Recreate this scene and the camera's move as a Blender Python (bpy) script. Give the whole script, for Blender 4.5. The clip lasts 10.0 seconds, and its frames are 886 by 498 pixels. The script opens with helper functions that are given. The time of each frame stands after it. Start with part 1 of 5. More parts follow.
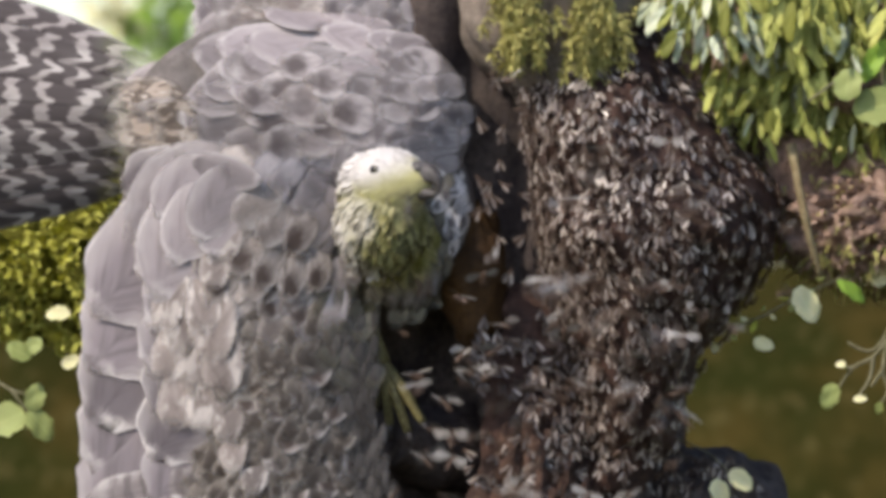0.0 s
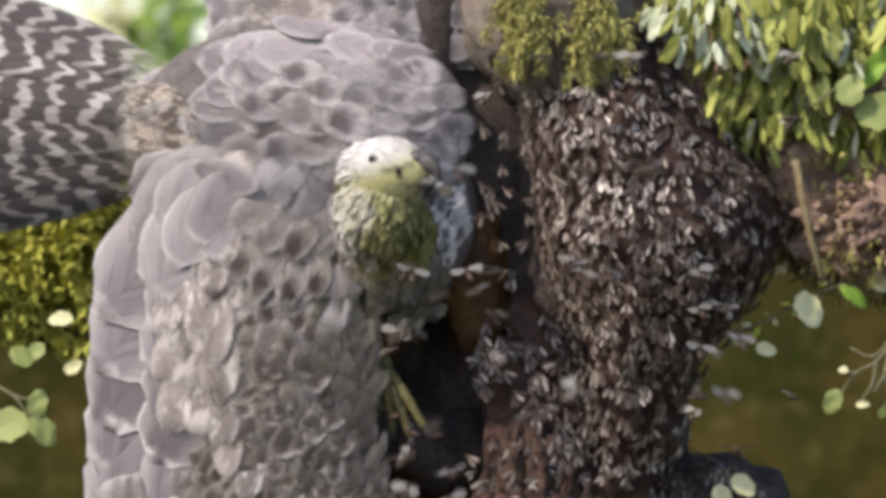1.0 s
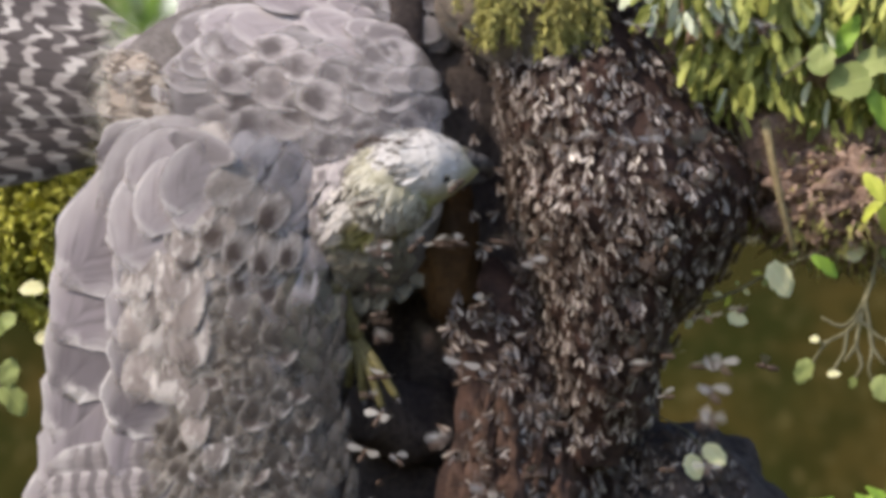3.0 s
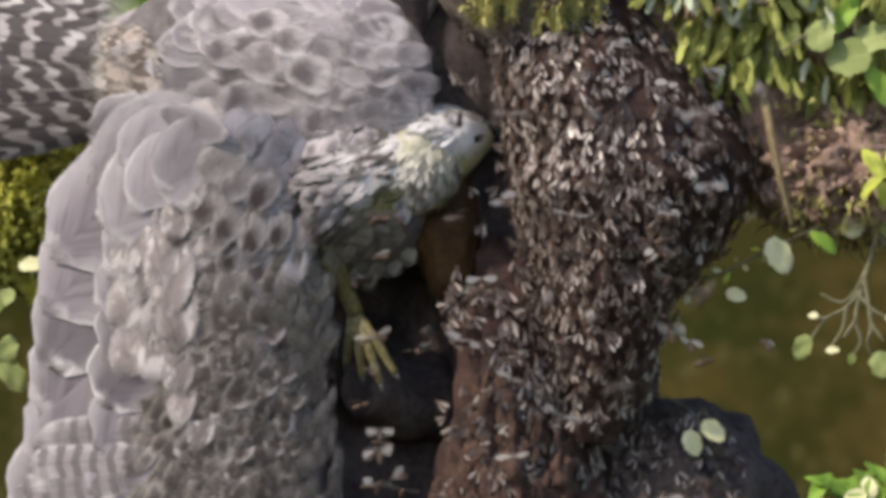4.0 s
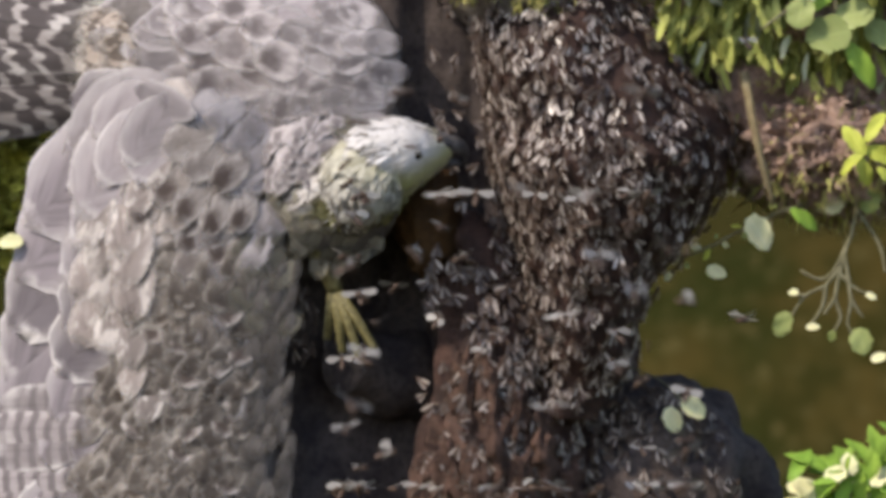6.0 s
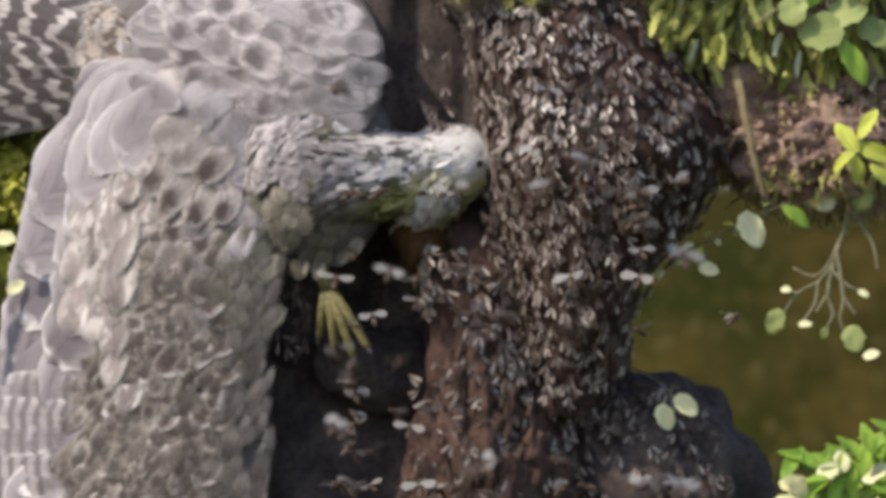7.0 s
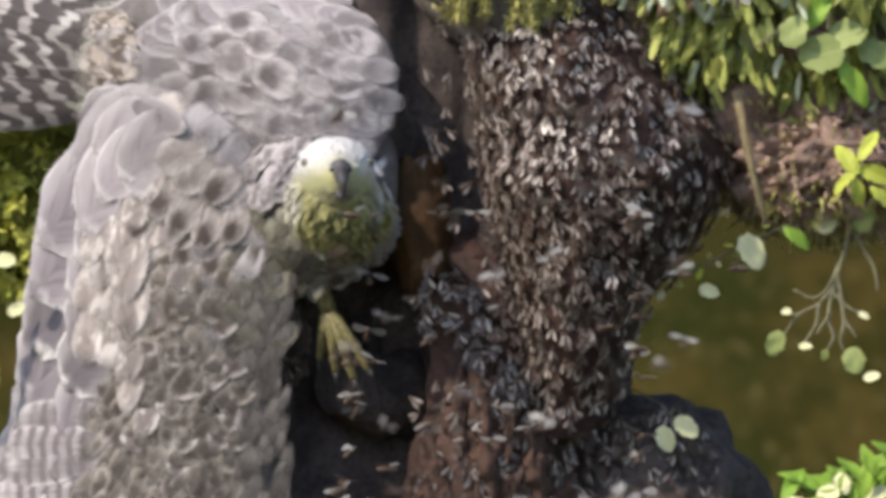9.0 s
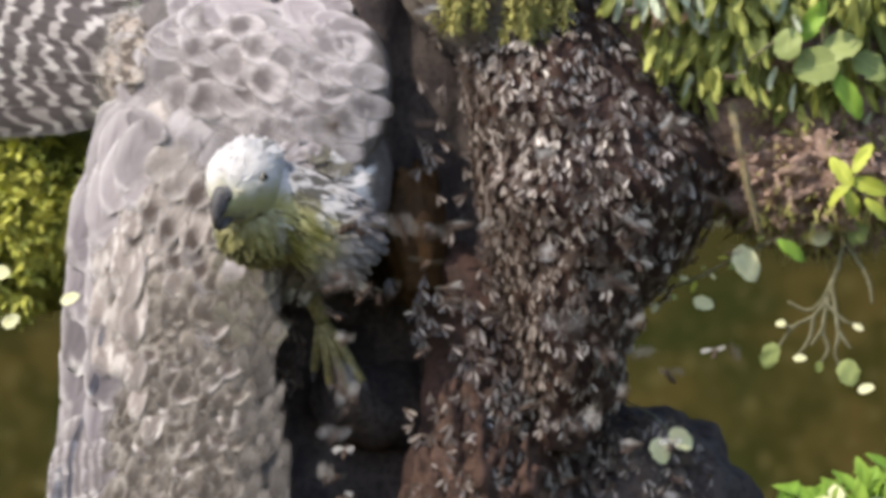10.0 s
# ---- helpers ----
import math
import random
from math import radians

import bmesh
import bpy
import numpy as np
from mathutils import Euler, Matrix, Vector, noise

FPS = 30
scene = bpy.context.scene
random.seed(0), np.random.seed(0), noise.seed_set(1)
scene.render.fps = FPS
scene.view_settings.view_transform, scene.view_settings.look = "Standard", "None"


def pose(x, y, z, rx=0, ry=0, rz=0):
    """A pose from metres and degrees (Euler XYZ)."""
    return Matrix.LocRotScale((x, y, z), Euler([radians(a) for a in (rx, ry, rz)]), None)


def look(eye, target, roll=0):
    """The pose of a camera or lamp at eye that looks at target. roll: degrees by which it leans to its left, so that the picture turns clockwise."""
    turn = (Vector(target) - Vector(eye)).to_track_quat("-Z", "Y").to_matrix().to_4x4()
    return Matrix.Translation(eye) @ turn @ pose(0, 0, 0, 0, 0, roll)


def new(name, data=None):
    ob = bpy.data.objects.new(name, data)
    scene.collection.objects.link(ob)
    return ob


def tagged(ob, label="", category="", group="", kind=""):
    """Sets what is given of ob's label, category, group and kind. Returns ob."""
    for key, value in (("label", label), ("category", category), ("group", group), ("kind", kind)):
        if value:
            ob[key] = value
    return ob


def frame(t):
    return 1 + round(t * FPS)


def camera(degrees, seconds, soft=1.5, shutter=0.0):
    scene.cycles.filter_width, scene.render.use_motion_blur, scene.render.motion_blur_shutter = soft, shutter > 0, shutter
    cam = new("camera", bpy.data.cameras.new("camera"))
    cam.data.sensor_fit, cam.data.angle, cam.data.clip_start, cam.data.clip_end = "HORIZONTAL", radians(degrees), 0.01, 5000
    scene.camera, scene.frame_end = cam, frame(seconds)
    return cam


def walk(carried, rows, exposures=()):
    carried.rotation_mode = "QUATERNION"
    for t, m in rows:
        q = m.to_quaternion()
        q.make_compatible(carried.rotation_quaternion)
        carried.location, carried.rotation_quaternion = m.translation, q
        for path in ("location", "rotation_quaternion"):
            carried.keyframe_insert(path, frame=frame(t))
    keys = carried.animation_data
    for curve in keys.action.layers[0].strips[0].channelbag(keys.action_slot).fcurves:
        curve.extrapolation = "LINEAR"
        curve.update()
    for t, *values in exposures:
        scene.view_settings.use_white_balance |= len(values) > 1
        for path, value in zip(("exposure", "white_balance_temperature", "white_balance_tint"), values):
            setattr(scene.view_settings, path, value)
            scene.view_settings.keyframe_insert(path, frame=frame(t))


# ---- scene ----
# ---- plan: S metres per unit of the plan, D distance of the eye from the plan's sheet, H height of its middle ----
S, D, H = 0.0005, 4.4806, 1.45
rng = random.Random(7)


def W(px, py, d=0.0):
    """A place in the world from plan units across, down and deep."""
    k = (D + d * S) / D
    return Vector(((px - 784) * S * k, d * S, (441 - py) * S * k + H))


# ---- the camera: a long lens on a fixed head that pans slowly ----
PAN = [(0, 0, 0), (0.5, 4.6, 8.5), (1, 4.6, 9.6), (1.5, -13.7, 6.1), (2, -30.6, -6.1), (2.5, -44.4, -24.5), (4, -48.2, -86.5),
       (4.5, -61.3, -107.2), (5, -75.8, -119.5), (5.5, -78.9, -124.1), (7, -96.5, -132.4), (7.5, -99.5, -133.2), (8, -97.2, -104.9),
       (8.5, -97.2, -95), (9, -95.7, -93.4), (9.5, -98.8, -76.6), (10, -105.6, -72)]
cam = camera(10, 10.0, soft=4.5, shutter=0.5)
cam.data.dof.use_dof, cam.data.dof.focus_distance, cam.data.dof.aperture_fstop = True, 4.44, 6.3
EYE = Vector((0, -D, H))
walk(cam, [(t, look(EYE, (-dx * S, 0, H + dy * S))) for t, dx, dy in PAN], exposures=[(0, 0.13, 6850, 15), (2.5, 0.09, 6840, 15), (7, 0.10, 6780, 14), (10, 0.25, 6680, 12)])

# ---- light ----
world = bpy.data.worlds.new("sky")
scene.world = world
world.use_nodes = True
sky = world.node_tree.nodes.new("ShaderNodeTexSky")
sky.sky_type, sky.sun_disc = "NISHITA", False
sky.sun_elevation, sky.sun_rotation = radians(44), radians(232)
world.node_tree.links.new(sky.outputs[0], world.node_tree.nodes["Background"].inputs[0])
world.node_tree.nodes["Background"].inputs[1].default_value = 0.205
sun = new("sun", bpy.data.lights.new("sun", "SUN"))
sun.data.energy, sun.data.angle, sun.data.color = 3.4, radians(1.0), (1.0, 0.93, 0.785)
sun.matrix_world = look((-4.0, -3.05, H + 4.9), (0, 0, H))


# ---- node materials ----
class Nodes:
    """Short hand for a material's node tree."""

    def __init__(self, name, rough=0.8, spec=0.3):
        self.mat = bpy.data.materials.new(name)
        self.mat.use_nodes = True
        self.nt = self.mat.node_tree
        self.bsdf = self.nt.nodes["Principled BSDF"]
        self.bsdf.inputs["Roughness"].default_value = rough
        self.bsdf.inputs["Specular IOR Level"].default_value = spec

    def put(self, socket, v):
        if hasattr(v, "is_output"):
            self.nt.links.new(v, socket)
        else:
            socket.default_value = v

    def math(self, op, a, b=0.0, c=0.0):
        n = self.nt.nodes.new("ShaderNodeMath")
        n.operation = op
        for s, v in zip(n.inputs, (a, b, c)):
            self.put(s, v)
        return n.outputs[0]

    def step(self, v, lo, hi):
        n = self.nt.nodes.new("ShaderNodeMapRange")
        n.interpolation_type = "SMOOTHSTEP"
        self.put(n.inputs[0], v)
        n.inputs[1].default_value, n.inputs[2].default_value = lo, hi
        return n.outputs[0]

    def mix(self, f, a, b):
        n = self.nt.nodes.new("ShaderNodeMix")
        n.data_type = "RGBA"
        self.put(n.inputs[0], f)
        for s, v in ((n.inputs[6], a), (n.inputs[7], b)):
            self.put(s, (*v, 1.0) if isinstance(v, tuple) and len(v) == 3 else v)
        return n.outputs[2]

    def coord(self, kind="Object"):
        return self.nt.nodes.new("ShaderNodeTexCoord").outputs[kind]

    def place(self):
        return self.nt.nodes.new("ShaderNodeNewGeometry").outputs["Position"]

    def noise(self, vec, scale, detail=3.0, rough=0.55):
        n = self.nt.nodes.new("ShaderNodeTexNoise")
        self.put(n.inputs["Vector"], vec)
        n.inputs["Scale"].default_value, n.inputs["Detail"].default_value, n.inputs["Roughness"].default_value = scale, detail, rough
        return n.outputs[0]

    def random(self):
        return self.nt.nodes.new("ShaderNodeObjectInfo").outputs["Random"]

    def island(self):
        return self.nt.nodes.new("ShaderNodeNewGeometry").outputs["Random Per Island"]

    def split(self, vec):
        n = self.nt.nodes.new("ShaderNodeSeparateXYZ")
        self.put(n.inputs[0], vec)
        return n.outputs

    def shift(self, vec, v):
        n = self.nt.nodes.new("ShaderNodeVectorMath")
        n.operation = "ADD"
        self.put(n.inputs[0], vec)
        self.put(n.inputs[1], v)
        return n.outputs[0]

    def join(self, x, y, z):
        n = self.nt.nodes.new("ShaderNodeCombineXYZ")
        for k, v in enumerate((x, y, z)):
            self.put(n.inputs[k], v)
        return n.outputs[0]

    def bump(self, h, strength=0.5, dist=0.002):
        n = self.nt.nodes.new("ShaderNodeBump")
        n.inputs["Strength"].default_value, n.inputs["Distance"].default_value = strength, dist
        self.put(n.inputs["Height"], h)
        self.nt.links.new(n.outputs[0], self.bsdf.inputs["Normal"])

    def done(self, colour):
        self.put(self.bsdf.inputs["Base Color"], (*colour, 1.0) if isinstance(colour, tuple) else colour)
        return self.mat


def feather_mat(name, base, dark, pale, spot=0.0, rim=0.8, rimw=0.09, bars=0.0, pinch=0.0, blotch=0.0, shaft=0.2, lean=0.12, joined=False, fray=0.16, size=0.33, edge=0.70, sway=2.2, wide=0.85, blend=0.13, veins=0.38):
    """A feather: uv x across (0 to 1), uv y from root to tip. pinch: how far the pale bars are narrower than the dark."""
    m = Nodes(name, 0.75, 0.2)
    uv = m.split(m.coord("UV"))
    rnd = m.island() if joined else m.random()
    obj = m.shift(m.coord("Object"), m.math("MULTIPLY", rnd, 7.0))
    grow = 40.0 if joined else 1.0
    across = m.math("MULTIPLY", m.math("ABSOLUTE", m.math("SUBTRACT", uv[0], 0.5)), 2.0)
    fine = m.noise(obj, 24.0 * grow, 3.0)
    broad = m.noise(obj, 3.2 * grow, 2.0)
    wob = m.math("MULTIPLY", m.math("SUBTRACT", broad, 0.5), 0.7)
    barb = m.math("MULTIPLY_ADD", across, 0.5, uv[1])
    streak = m.noise(m.join(m.math("MULTIPLY", barb, 13.0), m.math("MULTIPLY_ADD", uv[0], 2.2, m.math("MULTIPLY", rnd, 50.0)), m.math("MULTIPLY", rnd, 9.0)), 1.0, 3.0, 0.6)
    col = m.mix(m.step(m.math("ADD", rnd, wob), 0.0, 1.0), tuple(c * 0.78 for c in base), tuple(min(1.0, c * 1.32) for c in base))
    col = m.mix(m.math("MULTIPLY", m.step(streak, 0.4, 0.72), veins), col, dark)
    col = m.mix(m.math("MULTIPLY", m.step(m.math("MULTIPLY_ADD", wob, 0.5, across), 0.35, 0.95), 0.3 * rim), col, pale)
    if joined:          # drifts of darker and paler feathers
        drift = m.noise(m.coord("Object"), 30.0, 2.0)
        col = m.mix(m.math("MULTIPLY", m.step(drift, 0.5, 0.62), 0.55), col, dark)
        col = m.mix(m.math("MULTIPLY", m.math("SUBTRACT", 1.0, m.step(drift, 0.34, 0.44)), 0.4), col, pale)
    if blotch:
        col = m.mix(m.math("MULTIPLY", m.step(broad, 0.48, 0.62), blotch), col, pale)
    if bars:
        ph = m.math("ADD", m.math("MULTIPLY_ADD", uv[1], bars, m.math("MULTIPLY", rnd, 0.9)), m.math("ADD", m.math("MULTIPLY", across, lean), m.math("MULTIPLY", broad, sway)))
        wave = m.math("SINE", m.math("MULTIPLY", ph, 6.283))
        col = m.mix(m.math("MULTIPLY", m.step(wave, -0.3 - pinch, 0.3 - pinch), 0.9), col, dark)
    if spot:
        dv = m.math("DIVIDE", m.math("SUBTRACT", m.math("ADD", uv[1], m.math("MULTIPLY", wob, 0.8)), 0.70), size)
        du = m.math("DIVIDE", m.math("MULTIPLY_ADD", m.math("SUBTRACT", m.noise(obj, 4.6 * grow, 2.0), 0.5), 0.9, across), wide)
        r = m.math("SQRT", m.math("ADD", m.math("POWER", dv, 2.0), m.math("POWER", du, 2.0)))
        keep = m.math("MULTIPLY", m.math("SUBTRACT", 1.0, m.step(r, 0.3, 1.15)), m.math("MULTIPLY", m.step(m.math("FRACT", m.math("MULTIPLY", rnd, 7.3)), -0.3, 0.5), spot))
        col = m.mix(keep, col, dark)
    border = m.math("MULTIPLY_ADD", m.math("SUBTRACT", fine, 0.5), fray, m.math("MAXIMUM", m.math("MULTIPLY", across, 0.97), uv[1]))
    rims = m.math("MULTIPLY", m.math("MULTIPLY_ADD", m.math("FRACT", m.math("MULTIPLY", rnd, 13.7)), 0.75 * rim, 0.25 * rim), m.step(m.noise(obj, 2.4 * grow, 1.0), 0.34, 0.62))
    col = m.mix(m.math("MULTIPLY", m.step(border, 0.90 - rimw - blend, 0.90 - rimw), rims), col, pale)
    line = m.math("SUBTRACT", 1.0, m.step(across, 0.02, 0.08))
    col = m.mix(m.math("MULTIPLY", line, shaft), col, tuple(c * 0.6 for c in dark))
    comb = m.math("SINE", m.math("MULTIPLY", barb, 230.0))
    m.bump(m.math("ADD", comb, m.math("MULTIPLY", streak, 5.0)), 0.2, 0.0006)
    # loose barbs thin out at the edge and the downy root
    m.put(m.bsdf.inputs["Alpha"], m.math("MULTIPLY", m.math("SUBTRACT", 1.0, m.step(border, edge, 1.02)), m.step(uv[1], 0.02, 0.3)))
    return m.done(col)


F_COVERT = feather_mat("covert_feather", (0.375, 0.335, 0.339), (0.118, 0.098, 0.10), (0.74, 0.69, 0.685), spot=0.95, rim=0.55, rimw=0.10, blotch=0.3, shaft=0.08, size=0.35)
# the thin bright rim is painted rim light along the wing's rear edge
F_PLAIN = feather_mat("flight_feather", (0.185, 0.162, 0.177), (0.10, 0.086, 0.093), (0.80, 0.75, 0.74), rim=0.9, rimw=-0.03, shaft=0.2, fray=0.1, edge=0.92, blend=0.06, veins=0.6)
F_LILAC = feather_mat("lilac_grey_feather", (0.285, 0.252, 0.264), (0.15, 0.13, 0.137), (0.70, 0.655, 0.65), rim=0.85, rimw=-0.01, shaft=0.06, fray=0.12, edge=0.88, blend=0.07, veins=0.5)
F_TAN = feather_mat("tan_feather", (0.315, 0.27, 0.255), (0.14, 0.112, 0.104), (0.84, 0.775, 0.735), spot=0.35, rim=0.8, rimw=0.05, blotch=0.6, shaft=0.05, fray=0.45, edge=0.68, veins=0.6)
F_MOTTLE = feather_mat("mottled_feather", (0.26, 0.222, 0.192), (0.062, 0.047, 0.039), (0.70, 0.635, 0.57), spot=1.0, rim=0.6, rimw=0.06, blotch=0.25, shaft=0.1, fray=0.2, edge=0.66, size=0.38, wide=0.9)
F_SMALL = feather_mat("small_mottled_feather", (0.218, 0.190, 0.170), (0.060, 0.048, 0.042), (0.68, 0.625, 0.575), spot=0.9, rim=0.5, rimw=0.05, shaft=0.0, joined=True, fray=0.3, edge=0.66, size=0.4, wide=0.9)
F_EDGE = feather_mat("leading_edge_feather", (0.150, 0.134, 0.124), (0.086, 0.075, 0.068), (0.22, 0.198, 0.182), spot=0.5, rim=0.2, rimw=0.08, shaft=0.0, joined=True, fray=0.4, edge=0.4)
F_BARRED = feather_mat("barred_feather", (0.32, 0.288, 0.28), (0.056, 0.045, 0.047), (0.66, 0.62, 0.60), bars=10.0, pinch=0.42, rim=0.35, rimw=0.02, shaft=0.5, blotch=0.6, lean=0.2, fray=0.12, edge=0.86)
F_BROWN = feather_mat("brown_centred_feather", (0.43, 0.378, 0.355), (0.080, 0.060, 0.054), (0.72, 0.665, 0.635), spot=1.0, rim=0.45, rimw=0.06, blotch=0.3, shaft=0.05, size=0.37, wide=0.88)
F_RUMP = feather_mat("rump_feather", (0.30, 0.25, 0.215), (0.095, 0.074, 0.062), (0.58, 0.53, 0.49), bars=1.8, pinch=-0.15, rim=0.7, rimw=0.10, blotch=0.5, shaft=0.1, lean=0.5, fray=0.3, edge=0.66)
F_FAINT = feather_mat("faintly_barred_feather", (0.31, 0.275, 0.28), (0.155, 0.135, 0.14), (0.62, 0.58, 0.575), bars=7.5, pinch=-0.1, rim=1.0, rimw=0.06, shaft=0.3, lean=0.1, fray=0.07, edge=0.9, sway=0.5)
F_NAPE = feather_mat("nape_feather", (0.37, 0.338, 0.346), (0.125, 0.107, 0.112), (0.60, 0.56, 0.57), spot=0.85, rim=0.5, rimw=0.10, shaft=0.1)
F_SOFT = feather_mat("soft_grey_feather", (0.41, 0.374, 0.384), (0.19, 0.167, 0.172), (0.56, 0.52, 0.53), spot=0.45, rim=0.3, rimw=0.14, shaft=0.05, edge=0.5)
F_FLECK = feather_mat("flecked_feather", (0.70, 0.66, 0.65), (0.07, 0.06, 0.06), (0.84, 0.81, 0.79), spot=0.9, rim=0.5, blotch=0.4, shaft=0.1, size=0.25)
# olive-grey, darkened as well: shade below the head is put into the colour
F_BELLY = feather_mat("belly_feather", (0.22, 0.203, 0.165), (0.105, 0.094, 0.075), (0.38, 0.35, 0.285), spot=0.4, rim=0.25, shaft=0.1, edge=0.5)


def grain_mat(name, a, b, scale, rough=0.9, bump=0.6, dist=0.004, c=None, fine=6.0, spec=0.2):
    m = Nodes(name, rough, spec)
    p = m.place()
    n1, n2 = m.noise(p, scale, 4.0), m.noise(p, scale * fine, 4.0, 0.65)
    col = m.mix(m.step(n1, 0.3, 0.7), a, b)
    col = m.mix(m.math("MULTIPLY", m.step(n2, 0.4, 0.7), 0.55), col, c or tuple(x * 0.45 for x in a))
    m.bump(m.math("ADD", n1, m.math("MULTIPLY", n2, 0.6)), bump, dist)
    return m.done(col)


def leaf_mat(name, a, b, rough=0.45, thru=0.25, vein=True):
    m = Nodes(name, max(rough, 0.55), 0.2)
    p = m.coord("Object")
    n = m.noise(m.place(), 90.0, 3.0)
    rnd = m.math("FRACT", m.math("ADD", m.random(), m.island()))
    col = m.mix(m.math("MULTIPLY_ADD", n, 0.5, m.math("MULTIPLY", rnd, 0.6)), a, b)
    if vein:
        line = m.math("SUBTRACT", 1.0, m.step(m.math("ABSOLUTE", m.split(p)[1]), 0.0003, 0.0011))
        col = m.mix(m.math("MULTIPLY", line, 0.15), col, tuple(min(1, x * 1.6) for x in b))
    m.bump(n, 0.3, 0.001)
    m.bsdf.inputs["Subsurface Weight"].default_value = thru * 0.3
    m.bsdf.inputs["Subsurface Radius"].default_value = (0.002, 0.003, 0.001)
    return m.done(col)


BARK = grain_mat("dark_bark", (0.050, 0.041, 0.042), (0.115, 0.092, 0.083), 28.0, spec=0.06)
PEAT = grain_mat("peaty_bark", (0.26, 0.17, 0.135), (0.48, 0.33, 0.265), 45.0, bump=0.8, dist=0.008, c=(0.06, 0.04, 0.03))
PALE_BARK = grain_mat("pale_bark", (0.16, 0.132, 0.11), (0.29, 0.24, 0.20), 60.0)
COMB = grain_mat("old_comb", (0.046, 0.024, 0.010), (0.098, 0.050, 0.018), 30.0, rough=0.7, c=(0.024, 0.013, 0.007))


def litter_mat():
    """Mossy forest floor: drifts of brown leaf litter and dark green, with fine crumbs."""
    m = Nodes("mossy_litter", 0.9, 0.0)
    p = m.split(m.place())
    far = m.join(m.math("MULTIPLY", p[0], 4.2), m.math("MULTIPLY", p[1], 1.6), m.math("MULTIPLY", p[2], 2.2))
    n1, n2, n3 = m.noise(m.shift(far, (0.45, 0.0, 0.0)), 1.0, 3.0), m.noise(far, 3.4, 3.0), m.noise(m.place(), 55.0, 4.0)
    n4 = m.noise(m.shift(far, (0.0, 0.0, 3.1)), 9.0, 3.0)
    col = m.mix(m.step(n1, 0.38, 0.62), (0.024, 0.027, 0.007), (0.058, 0.043, 0.012))
    col = m.mix(m.math("MULTIPLY", m.step(n2, 0.46, 0.62), 0.75), col, (0.024, 0.024, 0.006))
    col = m.mix(m.math("MULTIPLY", m.step(n4, 0.54, 0.68), 0.6), col, (0.094, 0.076, 0.028))
    col = m.mix(m.math("MULTIPLY", m.step(n3, 0.5, 0.75), 0.4), col, (0.022, 0.019, 0.005))
    m.bump(m.math("ADD", n2, n3), 0.4, 0.02)
    return m.done(col)


LITTER = litter_mat()
MOSS_BED = grain_mat("moss_bed", (0.10, 0.105, 0.015), (0.24, 0.235, 0.04), 40.0, dist=0.01)
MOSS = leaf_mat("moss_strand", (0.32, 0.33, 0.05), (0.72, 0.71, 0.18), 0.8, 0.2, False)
# darker copy of the strand colour for hanging and root moss, shade painted in
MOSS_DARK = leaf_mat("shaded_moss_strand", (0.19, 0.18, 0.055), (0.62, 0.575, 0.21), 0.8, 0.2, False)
DEAD = leaf_mat("dead_leaf", (0.29, 0.185, 0.145), (0.50, 0.36, 0.29), 0.8, 0.0, False)
L_FERN = leaf_mat("fern_leaf", (0.16, 0.185, 0.03), (0.55, 0.56, 0.17), 0.4)
L_SILVER = leaf_mat("silvery_leaf", (0.33, 0.38, 0.22), (0.66, 0.70, 0.52), 0.35)
L_ROUND = leaf_mat("round_leaf", (0.17, 0.21, 0.055), (0.36, 0.41, 0.16), 0.45)
L_PALE = leaf_mat("pale_leaf", (0.56, 0.54, 0.29), (0.80, 0.77, 0.47), 0.45)
L_BRIGHT = leaf_mat("bright_leaf", (0.14, 0.28, 0.03), (0.30, 0.44, 0.07), 0.4)
L_DEEP = leaf_mat("deep_leaf", (0.085, 0.10, 0.018), (0.19, 0.20, 0.04), 0.5)
TWIG = grain_mat("twig_bark", (0.26, 0.20, 0.11), (0.38, 0.31, 0.18), 80.0)
GREY_TWIG = grain_mat("grey_twig", (0.18, 0.17, 0.10), (0.30, 0.28, 0.18), 80.0)


def simple_mat(name, a, b, scale, rough, spec=0.4, metal=0.0):
    m = Nodes(name, rough, spec)
    n = m.noise(m.coord("Object"), scale, 3.0)
    m.bump(n, 0.2, 0.0005)
    return m.done(m.mix(m.step(n, 0.3, 0.7), a, b))


HORN = simple_mat("dark_horn", (0.042, 0.038, 0.039), (0.105, 0.097, 0.099), 120.0, 0.5, 0.3)
HORN_PALE = simple_mat("grey_horn", (0.07, 0.065, 0.066), (0.16, 0.15, 0.15), 120.0, 0.5, 0.35)
EYE_MAT = simple_mat("dark_eye", (0.006, 0.005, 0.004), (0.012, 0.01, 0.008), 90.0, 0.08, 0.6)
IRIS = simple_mat("grey_eyelid", (0.16, 0.15, 0.12), (0.24, 0.22, 0.18), 200.0, 0.2, 0.5)
TOE = simple_mat("yellow_scaly_skin", (0.105, 0.091, 0.036), (0.215, 0.184, 0.075), 260.0, 0.6)
BEE_BODY = simple_mat("bee_body", (0.045, 0.029, 0.022), (0.11, 0.066, 0.045), 300.0, 0.5)


def wing_film(name, dull, pale, power, thick=0.85):
    m = Nodes(name, 0.35, 0.5)
    r = m.island()
    m.bsdf.inputs["Alpha"].default_value = thick
    return m.done(m.mix(m.math("POWER", r, power), dull, pale))


BEE_WING = wing_film("bee_wing", (0.075, 0.052, 0.045), (0.70, 0.61, 0.56), 1.7)
# same film made darker: the shade over the lower nest is in the colour
BEE_WING_SHADE = wing_film("shaded_bee_wing", (0.075, 0.052, 0.044), (0.54, 0.45, 0.40), 2.9)
